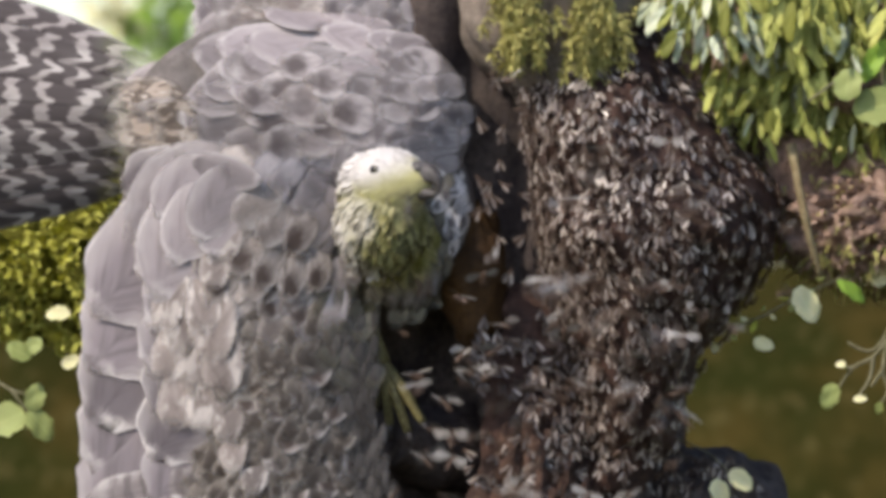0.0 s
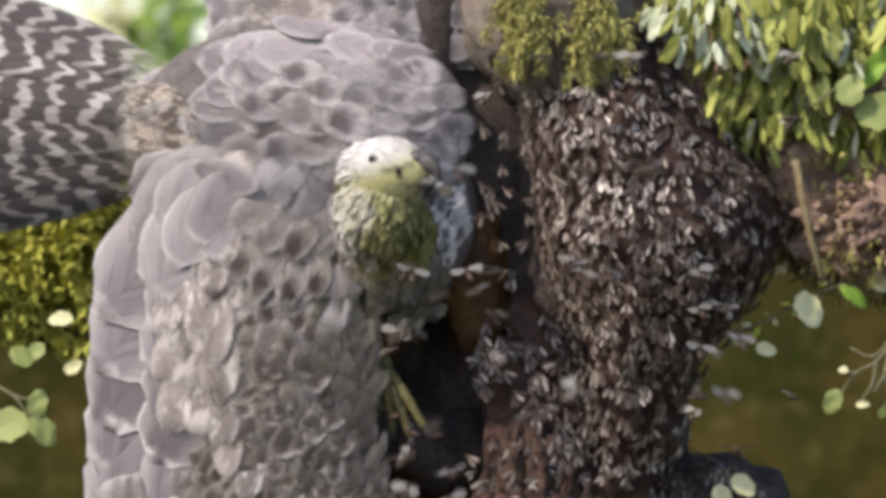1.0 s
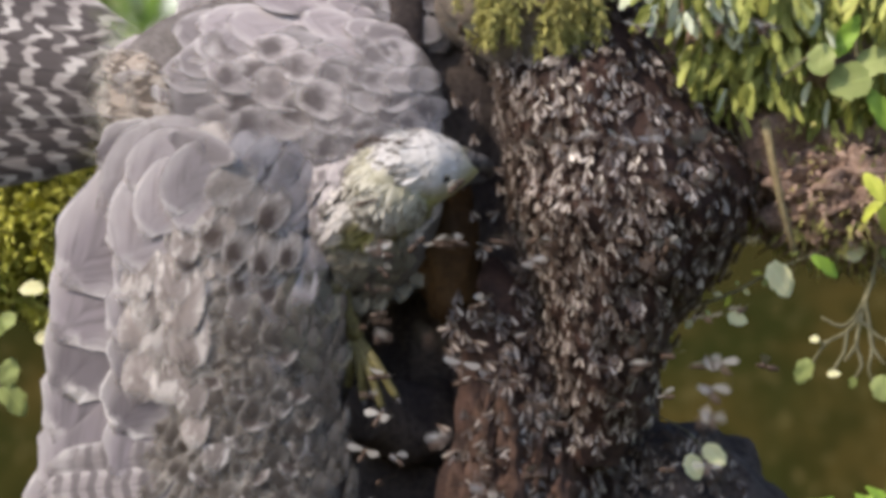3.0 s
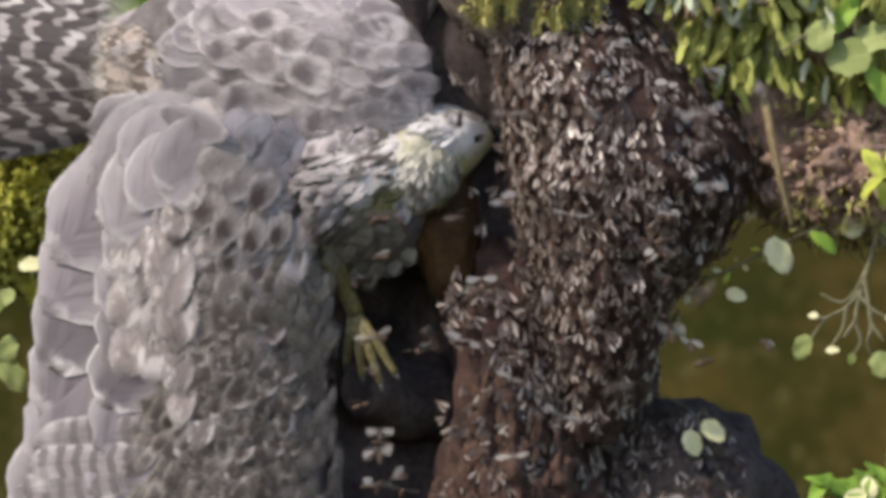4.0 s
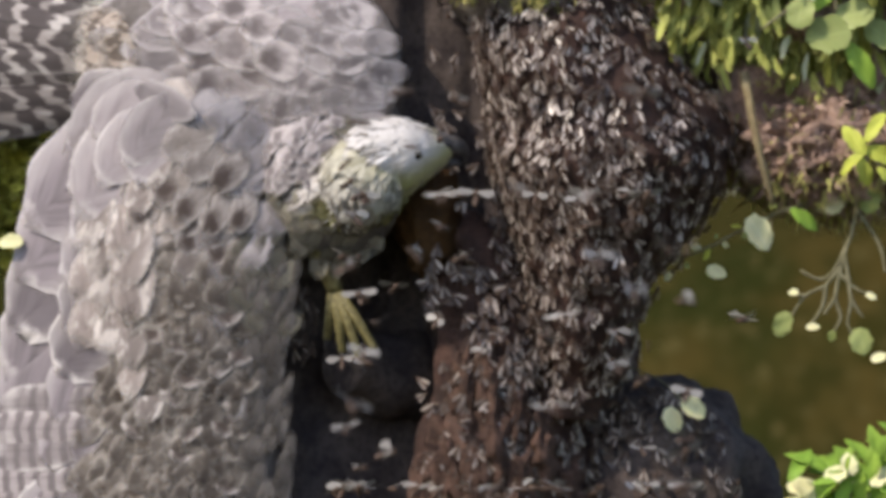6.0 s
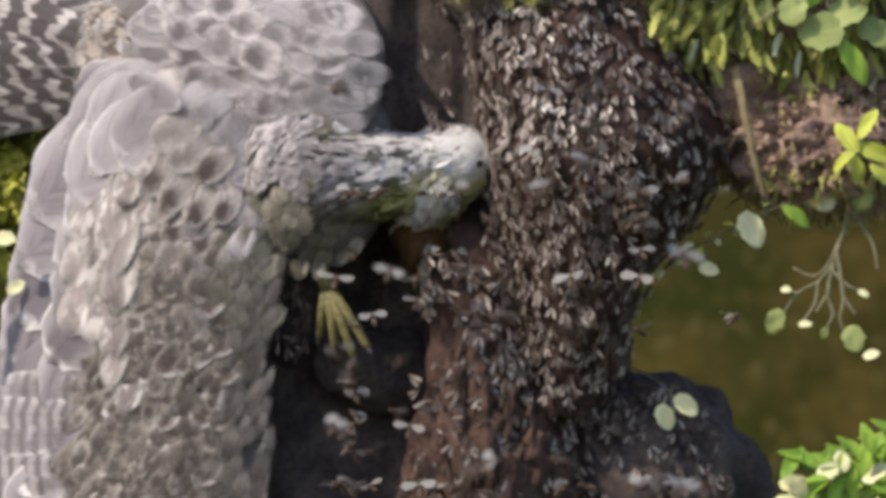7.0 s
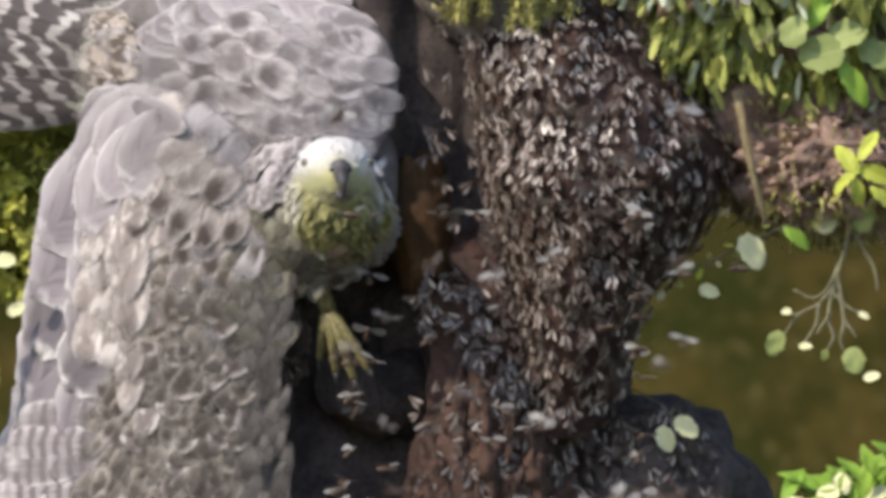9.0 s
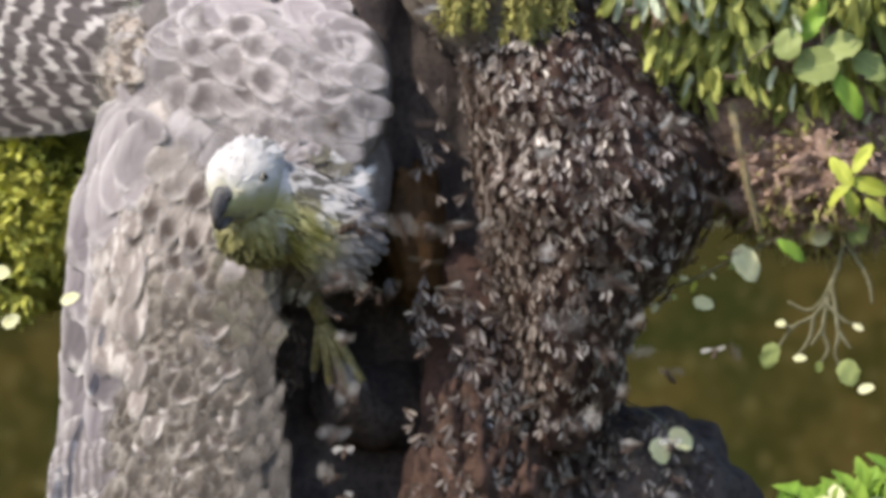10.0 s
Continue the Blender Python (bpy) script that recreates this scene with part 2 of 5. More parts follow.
# fliers' film is paler and thinner: backlight and blur of beating wings painted in
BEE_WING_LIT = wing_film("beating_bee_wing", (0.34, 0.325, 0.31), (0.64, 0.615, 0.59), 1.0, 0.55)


def head_mat():
    """White crown and face, olive-yellow cheeks and throat with dark streaks; x forward, z up from the skull's middle."""
    m = Nodes("head_plumage", 0.85, 0.15)
    m.bsdf.inputs["Sheen Weight"].default_value = 0.2
    o = m.coord("Object")
    x, y, z = m.split(o)
    n1, n2 = m.noise(o, 70.0, 3.0), m.noise(o, 260.0, 4.0, 0.65)
    w = m.math("MULTIPLY_ADD", m.math("SUBTRACT", n1, 0.5), 0.016, m.math("ADD", z, m.math("MULTIPLY", x, -0.15)))
    w = m.math("MULTIPLY_ADD", m.math("SUBTRACT", m.math("ABSOLUTE", y), 0.020), 0.40, w)
    col = m.mix(m.step(w, -0.013, 0.012), (0.40, 0.385, 0.145), (0.69, 0.66, 0.65))
    low = m.math("SUBTRACT", 1.0, m.step(w, -0.032, -0.012))
    col = m.mix(m.math("MULTIPLY", low, m.step(n1, 0.45, 0.54)), col, (0.075, 0.065, 0.016))
    back = m.math("SUBTRACT", 1.0, m.step(m.math("ADD", x, m.math("MULTIPLY", n1, 0.02)), -0.018, 0.016))
    isl = m.island()
    crown = m.math("MULTIPLY", m.step(z, 0.013, 0.022), m.math("SUBTRACT", 1.0, m.step(x, 0.026, 0.040)))
    back = m.math("MAXIMUM", back, m.math("MULTIPLY", crown, 0.6))
    col = m.mix(m.math("MULTIPLY", back, m.math("MULTIPLY", m.step(isl, 0.68, 0.78), 0.8)), col, (0.13, 0.115, 0.10))
    col = m.mix(m.math("MULTIPLY", m.step(m.math("FRACT", m.math("MULTIPLY", isl, 7.1)), 0.5, 1.0), 0.25), col, (0.40, 0.37, 0.33))
    col = m.mix(m.math("MULTIPLY", m.step(n2, 0.45, 0.72), 0.22), col, (0.25, 0.225, 0.19))
    m.bump(m.math("ADD", n2, n1), 0.35, 0.002)
    return m.done(col)


def neck_mat():
    """Pale streaked nape behind (-x), olive streaked throat in front (+x)."""
    m = Nodes("neck_plumage", 0.85, 0.15)
    o = m.coord("Object")
    x, y, z = m.split(o)
    r = m.math("SUBTRACT", m.island(), 0.5)
    n = m.noise(o, 46.0, 3.0)
    f = m.noise(o, 240.0, 3.0)
    mixed = m.math("MULTIPLY_ADD", r, 0.34, n)
    col = m.mix(m.step(mixed, 0.3, 0.62), (0.17, 0.165, 0.04), (0.50, 0.47, 0.22))
    col = m.mix(m.math("MULTIPLY", m.step(m.math("MULTIPLY_ADD", r, 0.5, n), 0.60, 0.70), 0.85), col, (0.055, 0.048, 0.018))
    nape = m.mix(m.step(m.math("MULTIPLY_ADD", r, 0.3, n), 0.48, 0.58), (0.64, 0.60, 0.58), (0.13, 0.118, 0.11))
    side = m.step(m.math("ADD", x, m.math("MULTIPLY", m.math("SUBTRACT", n, 0.5), 0.04)), -0.006, 0.014)
    col = m.mix(side, nape, col)
    root = m.math("SUBTRACT", 1.0, m.step(m.math("ADD", z, m.math("MULTIPLY", m.math("SUBTRACT", n, 0.5), 0.03)), -0.04, 0.0))
    grey = m.mix(m.step(mixed, 0.35, 0.7), (0.29, 0.265, 0.27), (0.17, 0.153, 0.155))
    col = m.mix(m.math("MULTIPLY", root, 0.95), col, grey)
    col = m.mix(m.math("MULTIPLY", m.step(f, 0.45, 0.7), 0.25), col, (0.10, 0.09, 0.06))
    m.bump(f, 0.3, 0.001)
    return m.done(col)


def ruff_mat():
    """Olive-yellow throat plumage, dark between, whiter behind (-x)."""
    m = Nodes("ruff_plumage", 0.85, 0.15)
    o = m.coord("Object")
    x, y, z = m.split(o)
    r = m.math("SUBTRACT", m.island(), 0.5)
    n, f = m.noise(o, 50.0, 3.0), m.noise(o, 240.0, 3.0)
    mixed = m.math("MULTIPLY_ADD", r, 0.3, n)
    col = m.mix(m.step(mixed, 0.3, 0.62), (0.20, 0.185, 0.065), (0.46, 0.43, 0.20))
    low = m.math("SUBTRACT", 1.0, m.step(z, -0.045, -0.004))
    col = m.mix(m.math("MULTIPLY", low, m.math("MULTIPLY", m.step(m.math("MULTIPLY_ADD", r, 0.45, n), 0.47, 0.58), 0.85)), col, (0.05, 0.044, 0.018))
    back = m.math("SUBTRACT", 1.0, m.step(m.math("ADD", x, m.math("MULTIPLY", m.math("SUBTRACT", n, 0.5), 0.03)), -0.020, 0.004))
    top = m.math("SUBTRACT", 1.0, m.step(x, -0.02, 0.008))
    back = m.math("MAXIMUM", back, m.math("MULTIPLY", top, m.step(m.math("ADD", z, m.math("MULTIPLY", m.math("SUBTRACT", n, 0.5), 0.03)), -0.03, -0.012)))
    flank = m.math("MULTIPLY", m.step(m.math("MULTIPLY_ADD", m.math("SUBTRACT", n, 0.5), 0.02, m.math("ABSOLUTE", y)), 0.026, 0.037), m.step(z, -0.062, -0.03))
    back = m.math("MAXIMUM", back, m.math("MULTIPLY", flank, 0.8))
    col = m.mix(m.math("MULTIPLY", back, 0.85), col, m.mix(m.step(mixed, 0.45, 0.65), (0.60, 0.57, 0.54), (0.22, 0.20, 0.19)))
    col = m.mix(m.math("MULTIPLY", m.step(z, -0.034, 0.0), 0.55), col, (0.47, 0.45, 0.33))
    col = m.mix(m.math("MULTIPLY", m.step(f, 0.45, 0.7), 0.2), col, (0.12, 0.11, 0.06))
    m.bump(f, 0.3, 0.001)
    return m.done(col)


HEAD, NECK, RUFF = head_mat(), neck_mat(), ruff_mat()
DOWN = grain_mat("grey_down", (0.145, 0.13, 0.124), (0.22, 0.195, 0.19), 60.0)


# ---- mesh helpers ----
def part(name, bm, material, parent=None, label="", at=None, smooth=True):
    """Links a bmesh as one mesh object, under a thing or a part."""
    me = bpy.data.meshes.new(name)
    bm.to_mesh(me)
    bm.free()
    for f in me.polygons:
        f.use_smooth = smooth
    for mt in material if isinstance(material, (list, tuple)) else [material]:
        me.materials.append(mt)
    ob = new(name, me)
    ob.parent = parent
    if at is not None:
        ob.location = at
    if label:
        ob["label"] = label
    return ob


def sheet(name, verts, faces, material, parent=None, label="", smooth=True):
    me = bpy.data.meshes.new(name)
    me.from_pydata(verts, [], faces)
    for f in me.polygons:
        f.use_smooth = smooth
    me.materials.append(material)
    ob = new(name, me)
    ob.parent = parent
    if label:
        ob["label"] = label
    return ob


def thing(name, at, label, category, group="", kind=""):
    ob = new(name)
    ob.empty_display_size = 0.02
    ob.location = at
    return tagged(ob, label, category, group, kind)


def ball(bm, centre, radii, seg=20, rings=12, rough=0.0, freq=8.0, turn=None, mat_index=0):
    r = bmesh.ops.create_uvsphere(bm, u_segments=seg, v_segments=rings, radius=1.0)
    for v in r["verts"]:
        k = 1.0 + (rough * noise.noise(v.co * freq) if rough else 0.0)
        p = Vector((v.co.x * radii[0] * k, v.co.y * radii[1] * k, v.co.z * radii[2] * k))
        if turn is not None:
            p = turn @ p
        v.co = p + Vector(centre)
    if mat_index:
        for f in {f for v in r["verts"] for f in v.link_faces}:
            f.material_index = mat_index
    return r["verts"]


def tube(bm, pts, radii, seg=8, rough=0.0, freq=30.0, flat=1.0):
    """A tapering tube along pts with closed ends."""
    pts = [Vector(p) for p in pts]
    rings = []
    for i, p in enumerate(pts):
        a = (pts[min(i + 1, len(pts) - 1)] - pts[max(i - 1, 0)]).normalized()
        ref = Vector((0, 1, 0)) if abs(a.y) < 0.9 else Vector((1, 0, 0))
        u = a.cross(ref).normalized()
        w = a.cross(u)
        ring = []
        for j in range(seg):
            g = 2 * math.pi * j / seg
            q = p + (u * math.cos(g) + w * math.sin(g) * flat) * radii[i]
            if rough:
                q += (q - p) * rough * noise.noise(q * freq)
            ring.append(bm.verts.new(q))
        rings.append(ring)
    for a, b in zip(rings, rings[1:]):
        for j in range(seg):
            bm.faces.new((a[j], a[(j + 1) % seg], b[(j + 1) % seg], b[j]))
    bm.faces.new(rings[0][::-1])
    bm.faces.new(rings[-1])
    bmesh.ops.recalc_face_normals(bm, faces=bm.faces)
    return bm


def curve_points(pts, n):
    """n points on a smooth line through pts."""
    pts = [Vector(p) for p in pts]
    out = []
    for i in range(n):
        f = i / (n - 1) * (len(pts) - 1)
        k = min(int(f), len(pts) - 2)
        f -= k
        a, b, c, d = (pts[max(0, min(len(pts) - 1, k + j))] for j in (-1, 0, 1, 2))
        out.append(0.5 * (2 * b + (c - a) * f + (2 * a - 5 * b + 4 * c - d) * f * f + (3 * b - a - 3 * c + d) * f ** 3))
    return out


def interp(x, xs, ys):
    return float(np.interp(x, xs, ys))


def blades(spots, length, width, rnd, droop=0.3, seg=2):
    """Verts and faces of small tapering blades: spots are (place, direction)."""
    verts, faces = [], []
    for p, d in spots:
        d = d.normalized()
        side = d.cross(Vector((rnd.uniform(-1, 1), rnd.uniform(-1, 1), rnd.uniform(-1, 1)))).normalized()
        L, w = length * rnd.uniform(0.6, 1.4), width * rnd.uniform(0.7, 1.3)
        b = len(verts)
        for k in range(seg + 1):
            f = k / seg
            c = p + d * L * f + Vector((0, 0, -droop * L * f * f))
            ww = w * (1 - 0.85 * f) * (0.7 + 0.6 * math.sin(math.pi * min(1, f + 0.2)))
            verts += [c - side * ww, c + side * ww]
        for k in range(seg):
            faces.append((b + 2 * k, b + 2 * k + 1, b + 2 * k + 3, b + 2 * k + 2))
    return verts, faces


# ---- ground, bank and the light distance ----
def ground_z(x, y):
    bank = 0.5 + 0.5 * math.tanh((y - 2.3) / 0.84)
    far = 0.5 + 0.5 * math.tanh((y - 9.0) / 3.0)
    return (H - 1.45) + bank * 1.43 * (1 - 0.75 * far) + 0.10 * noise.noise(Vector((x * 0.9, y * 0.9, 0.3))) * min(1, abs(y + 4.5) + 0.3) - 0.03


def ground():
    xs = sorted({0.0} | {s * v for s in (-1, 1) for v in (0.15, 0.3, 0.5, 0.7, 0.9, 1.2, 1.6, 2.2, 3, 4, 6, 9, 14, 24, 50, 120, 400, 1500)})
    ys = [-1500, -300, -80, -25, -12, -8] + [-6 + 0.35 * i for i in range(48)] + [12, 14, 18, 25, 40, 80, 200, 600, 1500]
    verts = [(x, y, ground_z(x, y)) for y in ys for x in xs]
    n = len(xs)
    faces = [(j * n + i, j * n + i + 1, (j + 1) * n + i + 1, (j + 1) * n + i) for j in range(len(ys) - 1) for i in range(n - 1)]
    tagged(sheet("ground", verts, faces, LITTER), "olive-brown mossy forest floor rising to a bank", "ground", kind="structure")


ground()


# ---- the tree: dark trunk, mossy limb ----
TRUNK_X, TRUNK_R, TRUNK_D = 852, 358, 418


def trunk_depth(px, py):
    u = max(-0.98, min(0.98, (px - TRUNK_X) / TRUNK_R))
    return TRUNK_D - TRUNK_R * math.sqrt(1 - u * u)


def tree():
    base = W(TRUNK_X, 441, TRUNK_D)
    zg = ground_z(base.x, base.y)
    tree_ob = thing("tree", (base.x, base.y, zg - 0.02), "dark-barked tree trunk with a mossy limb and hanging plants", "tree")
    bm = bmesh.new()
    seg, levels = 160, 220
    top = H + 2.6
    rings = []
    for i in range(levels):
        z = zg - 0.05 + (top - zg) * i / (levels - 1)
        flare = 1.0 + 0.9 * math.exp(-(z - zg) / 0.25)
        ring = []
        for j in range(seg):
            a = 2 * math.pi * j / seg
            q = Vector((math.cos(a), math.sin(a), 0))
            rr = TRUNK_R * S * flare * (1 + 0.10 * noise.noise(Vector((q.x * 2, q.y * 2, z * 3))) + 0.05 * noise.noise(Vector((q.x * 9, q.y * 9, z * 6))))
            if z > H + 0.05:
                rr *= 1 - 0.12 * min(1, (z - H - 0.05) / 1.0)
            hx, hz = base.x + q.x * rr, z
            cx, cz = W(735, 755, 150).x, W(735, 755, 150).z
            if q.y < 0:          # hollow in the trunk beside the nest
                hole = max(0.0, 1 - ((hx - cx) / 0.085) ** 2 - ((hz - cz) / 0.18) ** 2)
                rr *= 1 - 0.55 * min(1.0, hole * 1.6)
                gx, gz = W(885, 130, 90).x, W(885, 130, 90).z
                groove = max(0.0, 1 - ((hx - gx) / 0.048) ** 2 - ((hz - gz) / 0.32) ** 4)
                rr *= 1 - 0.16 * min(1.0, groove * 1.5)
            p = Vector((base.x, base.y, z)) + q * rr
            ring.append(bm.verts.new(p - tree_ob.location))
        rings.append(ring)
    for a, b in zip(rings, rings[1:]):
        for j in range(seg):
            bm.faces.new((a[j], a[(j + 1) % seg], b[(j + 1) % seg], b[j]))
    bm.faces.new(rings[-1])
    part("trunk", bm, BARK, tree_ob)
    # burl low on the trunk
    bm = bmesh.new()
    ball(bm, W(1235, 1005, 330) - tree_ob.location, (0.115, 0.11, 0.105), 96, 64, 0.2, 2.5)
    for v in bm.verts:
        v.co += Vector((0.004, 0.006, 0.005)) * noise.noise(v.co * 45.0) + Vector((0.002, 0.003, 0.002)) * noise.noise(v.co * 130.0)
    part("burl", bm, BARK, tree_ob, "dark rounded burl")
    bm = bmesh.new()
    tube(bm, curve_points([W(850, 800, 330) - tree_ob.location, W(760, 790, 230) - tree_ob.location, W(690, 770, 150) - tree_ob.location], 12), [0.05 - 0.0022 * i for i in range(12)], 20, 0.3, 30)
    part("stub", bm, BARK, tree_ob, "dark broken branch stub inside the hollow")
    # peaty shoulder on which the plants grow
    bm = bmesh.new()
    ball(bm, W(1500, 190, 330) - tree_ob.location, (0.165, 0.13, 0.145), 96, 64, 0.3, 4.5)
    ball(bm, W(1560, 385, 230) - tree_ob.location, (0.098, 0.105, 0.062), 96, 64, 0.34, 5.0)
    hairs = []
    for v in bm.verts:
        if v.co.y < W(0, 0, 330).y - tree_ob.location.y and rng.random() < 0.16:
            hairs.append((v.co.copy(), Vector((rng.uniform(-1, 1), rng.uniform(-0.8, 0.1), rng.uniform(-1, 0.4)))))
    part("root_mass", bm, PEAT, tree_ob, "reddish-brown peaty mass of fine roots")
    v, f = blades(hairs, 0.013, 0.0011, rng, 0.5, 4)
    tagged(sheet("rootlet", v, f, TWIG, tree_ob, "thin pale rootlets"), kind="stuff")
    bm = bmesh.new()
    ball(bm, W(970, 10, 95) - tree_ob.location, (0.08, 0.085, 0.085), 64, 44, 0.12, 3.0)
    part("bark_ledge", bm, PALE_BARK, tree_ob, "pale brown weathered bark")
    # mossy limb reaching out behind the bird
    pts = curve_points([W(700, 520, 640), W(400, 470, 700), W(150, 440, 720), W(-60, 435, 720), W(-420, 390, 760)], 26)
    bm = bmesh.new()
    tube(bm, [p - tree_ob.location for p in pts], [0.09 - 0.02 * i / 25 for i in range(26)], 20, 0.5, 22.0)
    part("limb", bm, MOSS_BED, tree_ob, "limb under thick moss")
    return tree_ob


tree()


def tufts(centres, each, size, out):
    """Blade spots in small cushions round centres (place, normal)."""
    spots = []
    for c, n in centres:
        for _ in range(each):
            v = Vector((rng.gauss(0, 1), rng.gauss(0, 1), rng.gauss(0, 1))).normalized()
            if v.dot(n) < -0.2:
                v = -v
            spots.append((c + v * size * rng.uniform(0.3, 1.0), v + n * out))
    return spots


def moss_on_limb():
    pts = curve_points([W(700, 520, 640), W(400, 470, 700), W(150, 440, 720), W(-60, 435, 720), W(-420, 390, 760)], 60)
    centres = []
    for _ in range(1300):
        i = rng.randrange(6, 58)
        a = rng.uniform(0, 2 * math.pi)
        n = Vector((0, -math.cos(a), math.sin(a)))
        r = (0.094 - 0.02 * i / 60) * (1 + 0.3 * noise.noise(pts[i] * 22.0) + 0.16 * noise.noise(Vector((i * 0.9, a * 2.2, 0.0))))
        centres.append((pts[i] + Vector((rng.uniform(-0.006, 0.006), 0, 0)) + n * r * 0.96, n))
    v, f = blades(tufts(centres, 12, 0.0075, 0.3), 0.0085, 0.0031, rng, 0.2)
    tagged(sheet("moss", v, f, MOSS), "thick yellow-green moss on a tree limb", "moss", kind="stuff")


def litter_on_roots():
    """Scraps of moss, roots and dead leaf on the root mass and along its lower edge."""
    c, r = W(1560, 385, 230), Vector((0.098, 0.105, 0.062))
    spots, dull = [], []
    for _ in range(1500):
        a, b = rng.uniform(-math.pi, 0), rng.uniform(-1.3, 0.9)
        n = Vector((math.cos(a) * math.cos(b), math.sin(a) * math.cos(b), math.sin(b)))
        q = c + Vector((n.x * r.x, n.y * r.y, n.z * r.z)) * rng.uniform(0.97, 1.12)
        (spots if rng.random() < 0.10 + 0.5 * (b < -0.35) else dull).append((q, n * 0.6 + Vector((rng.uniform(-1, 1), rng.uniform(-0.5, 0.2), rng.uniform(-1.2, 0.4)))))
    c, r = W(1500, 190, 330), Vector((0.168, 0.133, 0.148))
    for _ in range(1500):
        a, e = rng.uniform(-2.9, -0.2), rng.uniform(-0.5, 1.1)
        n = Vector((math.cos(a) * math.cos(e), math.sin(a) * math.cos(e), math.sin(e)))
        spots.append((c + Vector((n.x * r.x, n.y * r.y, n.z * r.z)) * rng.uniform(0.98, 1.12), n * 0.6 + Vector((rng.uniform(-1, 1), -0.2, rng.uniform(-1.4, 0.2)))))
    v, f = blades(spots, 0.0085, 0.0018, rng, 0.5, 3)
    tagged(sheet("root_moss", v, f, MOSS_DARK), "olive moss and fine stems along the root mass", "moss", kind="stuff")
    v, f = blades(dull, 0.0085, 0.0017, rng, 0.3, 3)
    tagged(sheet("leaf_litter", v, f, DEAD), "reddish-brown dead leaf scraps on the root mass", "leaf litter", kind="stuff")


def hanging_moss():
    """Two ragged tufts of moss with trailing strands, and thin cover between."""
    centre, spots = W(985, 10, 95), []
    for _ in range(900):
        a, b = rng.uniform(-math.pi, 0.0), rng.uniform(-0.7, 1.2)
        n = Vector((math.cos(a) * math.cos(b), math.sin(a) * math.cos(b), math.sin(b)))
        if noise.noise(n * 5.0) < 0.05 or n.x < -0.6 or (-0.2 < n.x < 0.22 and n.z < 0.55):
            continue
        c = centre + Vector((n.x * 0.078, n.y * 0.088, n.z * 0.088))
        spots += tufts([(c, n)], 9, 0.0045, 0.1)
    for _ in range(95):
        left = rng.random() < 0.45
        px, py = (rng.gauss(922, 18), rng.uniform(-30, 60)) if left else (rng.gauss(1050, 21), rng.uniform(-30, 70))
        d, wander = -72 + rng.uniform(-14, 10), 0.0
        for k in range(rng.randint(2, 9)):
            wander += rng.gauss(0, 5)
            spots += tufts([(W(px + wander, py + k * 11, d + k * 4), Vector((rng.gauss(0, 0.5), -0.7, -0.3)))], 11, 0.0045 - 0.0003 * k, 0.2)
    v, f = blades(spots, 0.0062, 0.0013, rng, 0.5, 3)
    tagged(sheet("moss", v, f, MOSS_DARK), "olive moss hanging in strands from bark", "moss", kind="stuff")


moss_on_limb()
hanging_moss()
litter_on_roots()


# ---- leaves and plants ----
def leaf_mesh(name, length, width, mat, cup=0.18, bend=0.15, point=0.6, nu=7, nv=11, seed=0, tip=0.0):
    """A thin leaf along +X with a folded midrib, an uneven edge and a curled blade."""
    rag = random.Random(seed)
    verts, faces = [], []
    lean, curl = rag.uniform(-0.18, 0.18), rag.uniform(-0.2, 0.2)
    edge = [(rag.uniform(0.86, 1.1), rag.uniform(0.86, 1.1)) for _ in range(nv + 1)]
    for j in range(nv + 1):
        f = j / nv
        w = width * 0.5 * (math.sin(math.pi * min(1, f * 0.96 + 0.04)) ** point) * (1 - tip * f)
        for i in range(nu):
            u = -1 + 2 * i / (nu - 1)
            k = edge[j][u > 0] if abs(u) > 0.5 else 1.0
            side = u * w * k + lean * length * f * f * 0.5
            verts.append((f * length, side, cup * abs(u) * w - bend * length * f * f + curl * u * w * f + 0.02 * length * math.sin(9 * f + 3 * u)))
    for j in range(nv):
        for i in range(nu - 1):
            a = j * nu + i
            faces.append((a, a + 1, a + nu + 1, a + nu))
    me = bpy.data.meshes.new(name)
    me.from_pydata(verts, [], faces)
    for p in me.polygons:
        p.use_smooth = True
    me.materials.append(mat)
    return me


def aim(at, direction, normal, roll=0.0):
    """A pose with X along direction and Z near normal."""
    x = Vector(direction).normalized()
    y = Vector(normal).cross(x).normalized()
    z = x.cross(y)
    m = Matrix((x, y, z)).transposed().to_4x4()
    return Matrix.Translation(at) @ m @ Matrix.Rotation(roll, 4, "X")


def piece(name, me, parent, m, scale=(1, 1, 1)):
    """A part on shared mesh data, posed in its parent's space."""
    ob = new(name, me)
    ob.parent = parent
    ob.matrix_basis = m @ Matrix.Diagonal((*scale, 1))
    return ob


ME_FERN = [leaf_mesh("fern_leaf", 0.025, 0.0068, L_FERN, point=0.45), leaf_mesh("fern_leaf", 0.029, 0.0076, L_SILVER, point=0.5),
           leaf_mesh("fern_leaf", 0.030, 0.0085, L_DEEP, point=0.45)]
ME_ROUND = leaf_mesh("round_leaf", 0.027, 0.024, L_ROUND, 0.12, 0.14, 0.55, seed=4, tip=0.15)
ME_PALE = leaf_mesh("pale_leaf", 0.030, 0.025, L_PALE, 0.18, 0.14, 0.55, seed=9, tip=0.2)
ME_YELLOW = leaf_mesh("yellow_leaf", 0.036, 0.016, leaf_mat("yellow_green_leaf", (0.30, 0.34, 0.04), (0.52, 0.55, 0.10), 0.45), 0.3, 0.3, 0.6)
ME_BRIGHT = leaf_mesh("bright_leaf", 0.043, 0.017, L_BRIGHT, 0.3, 0.25, 0.7)


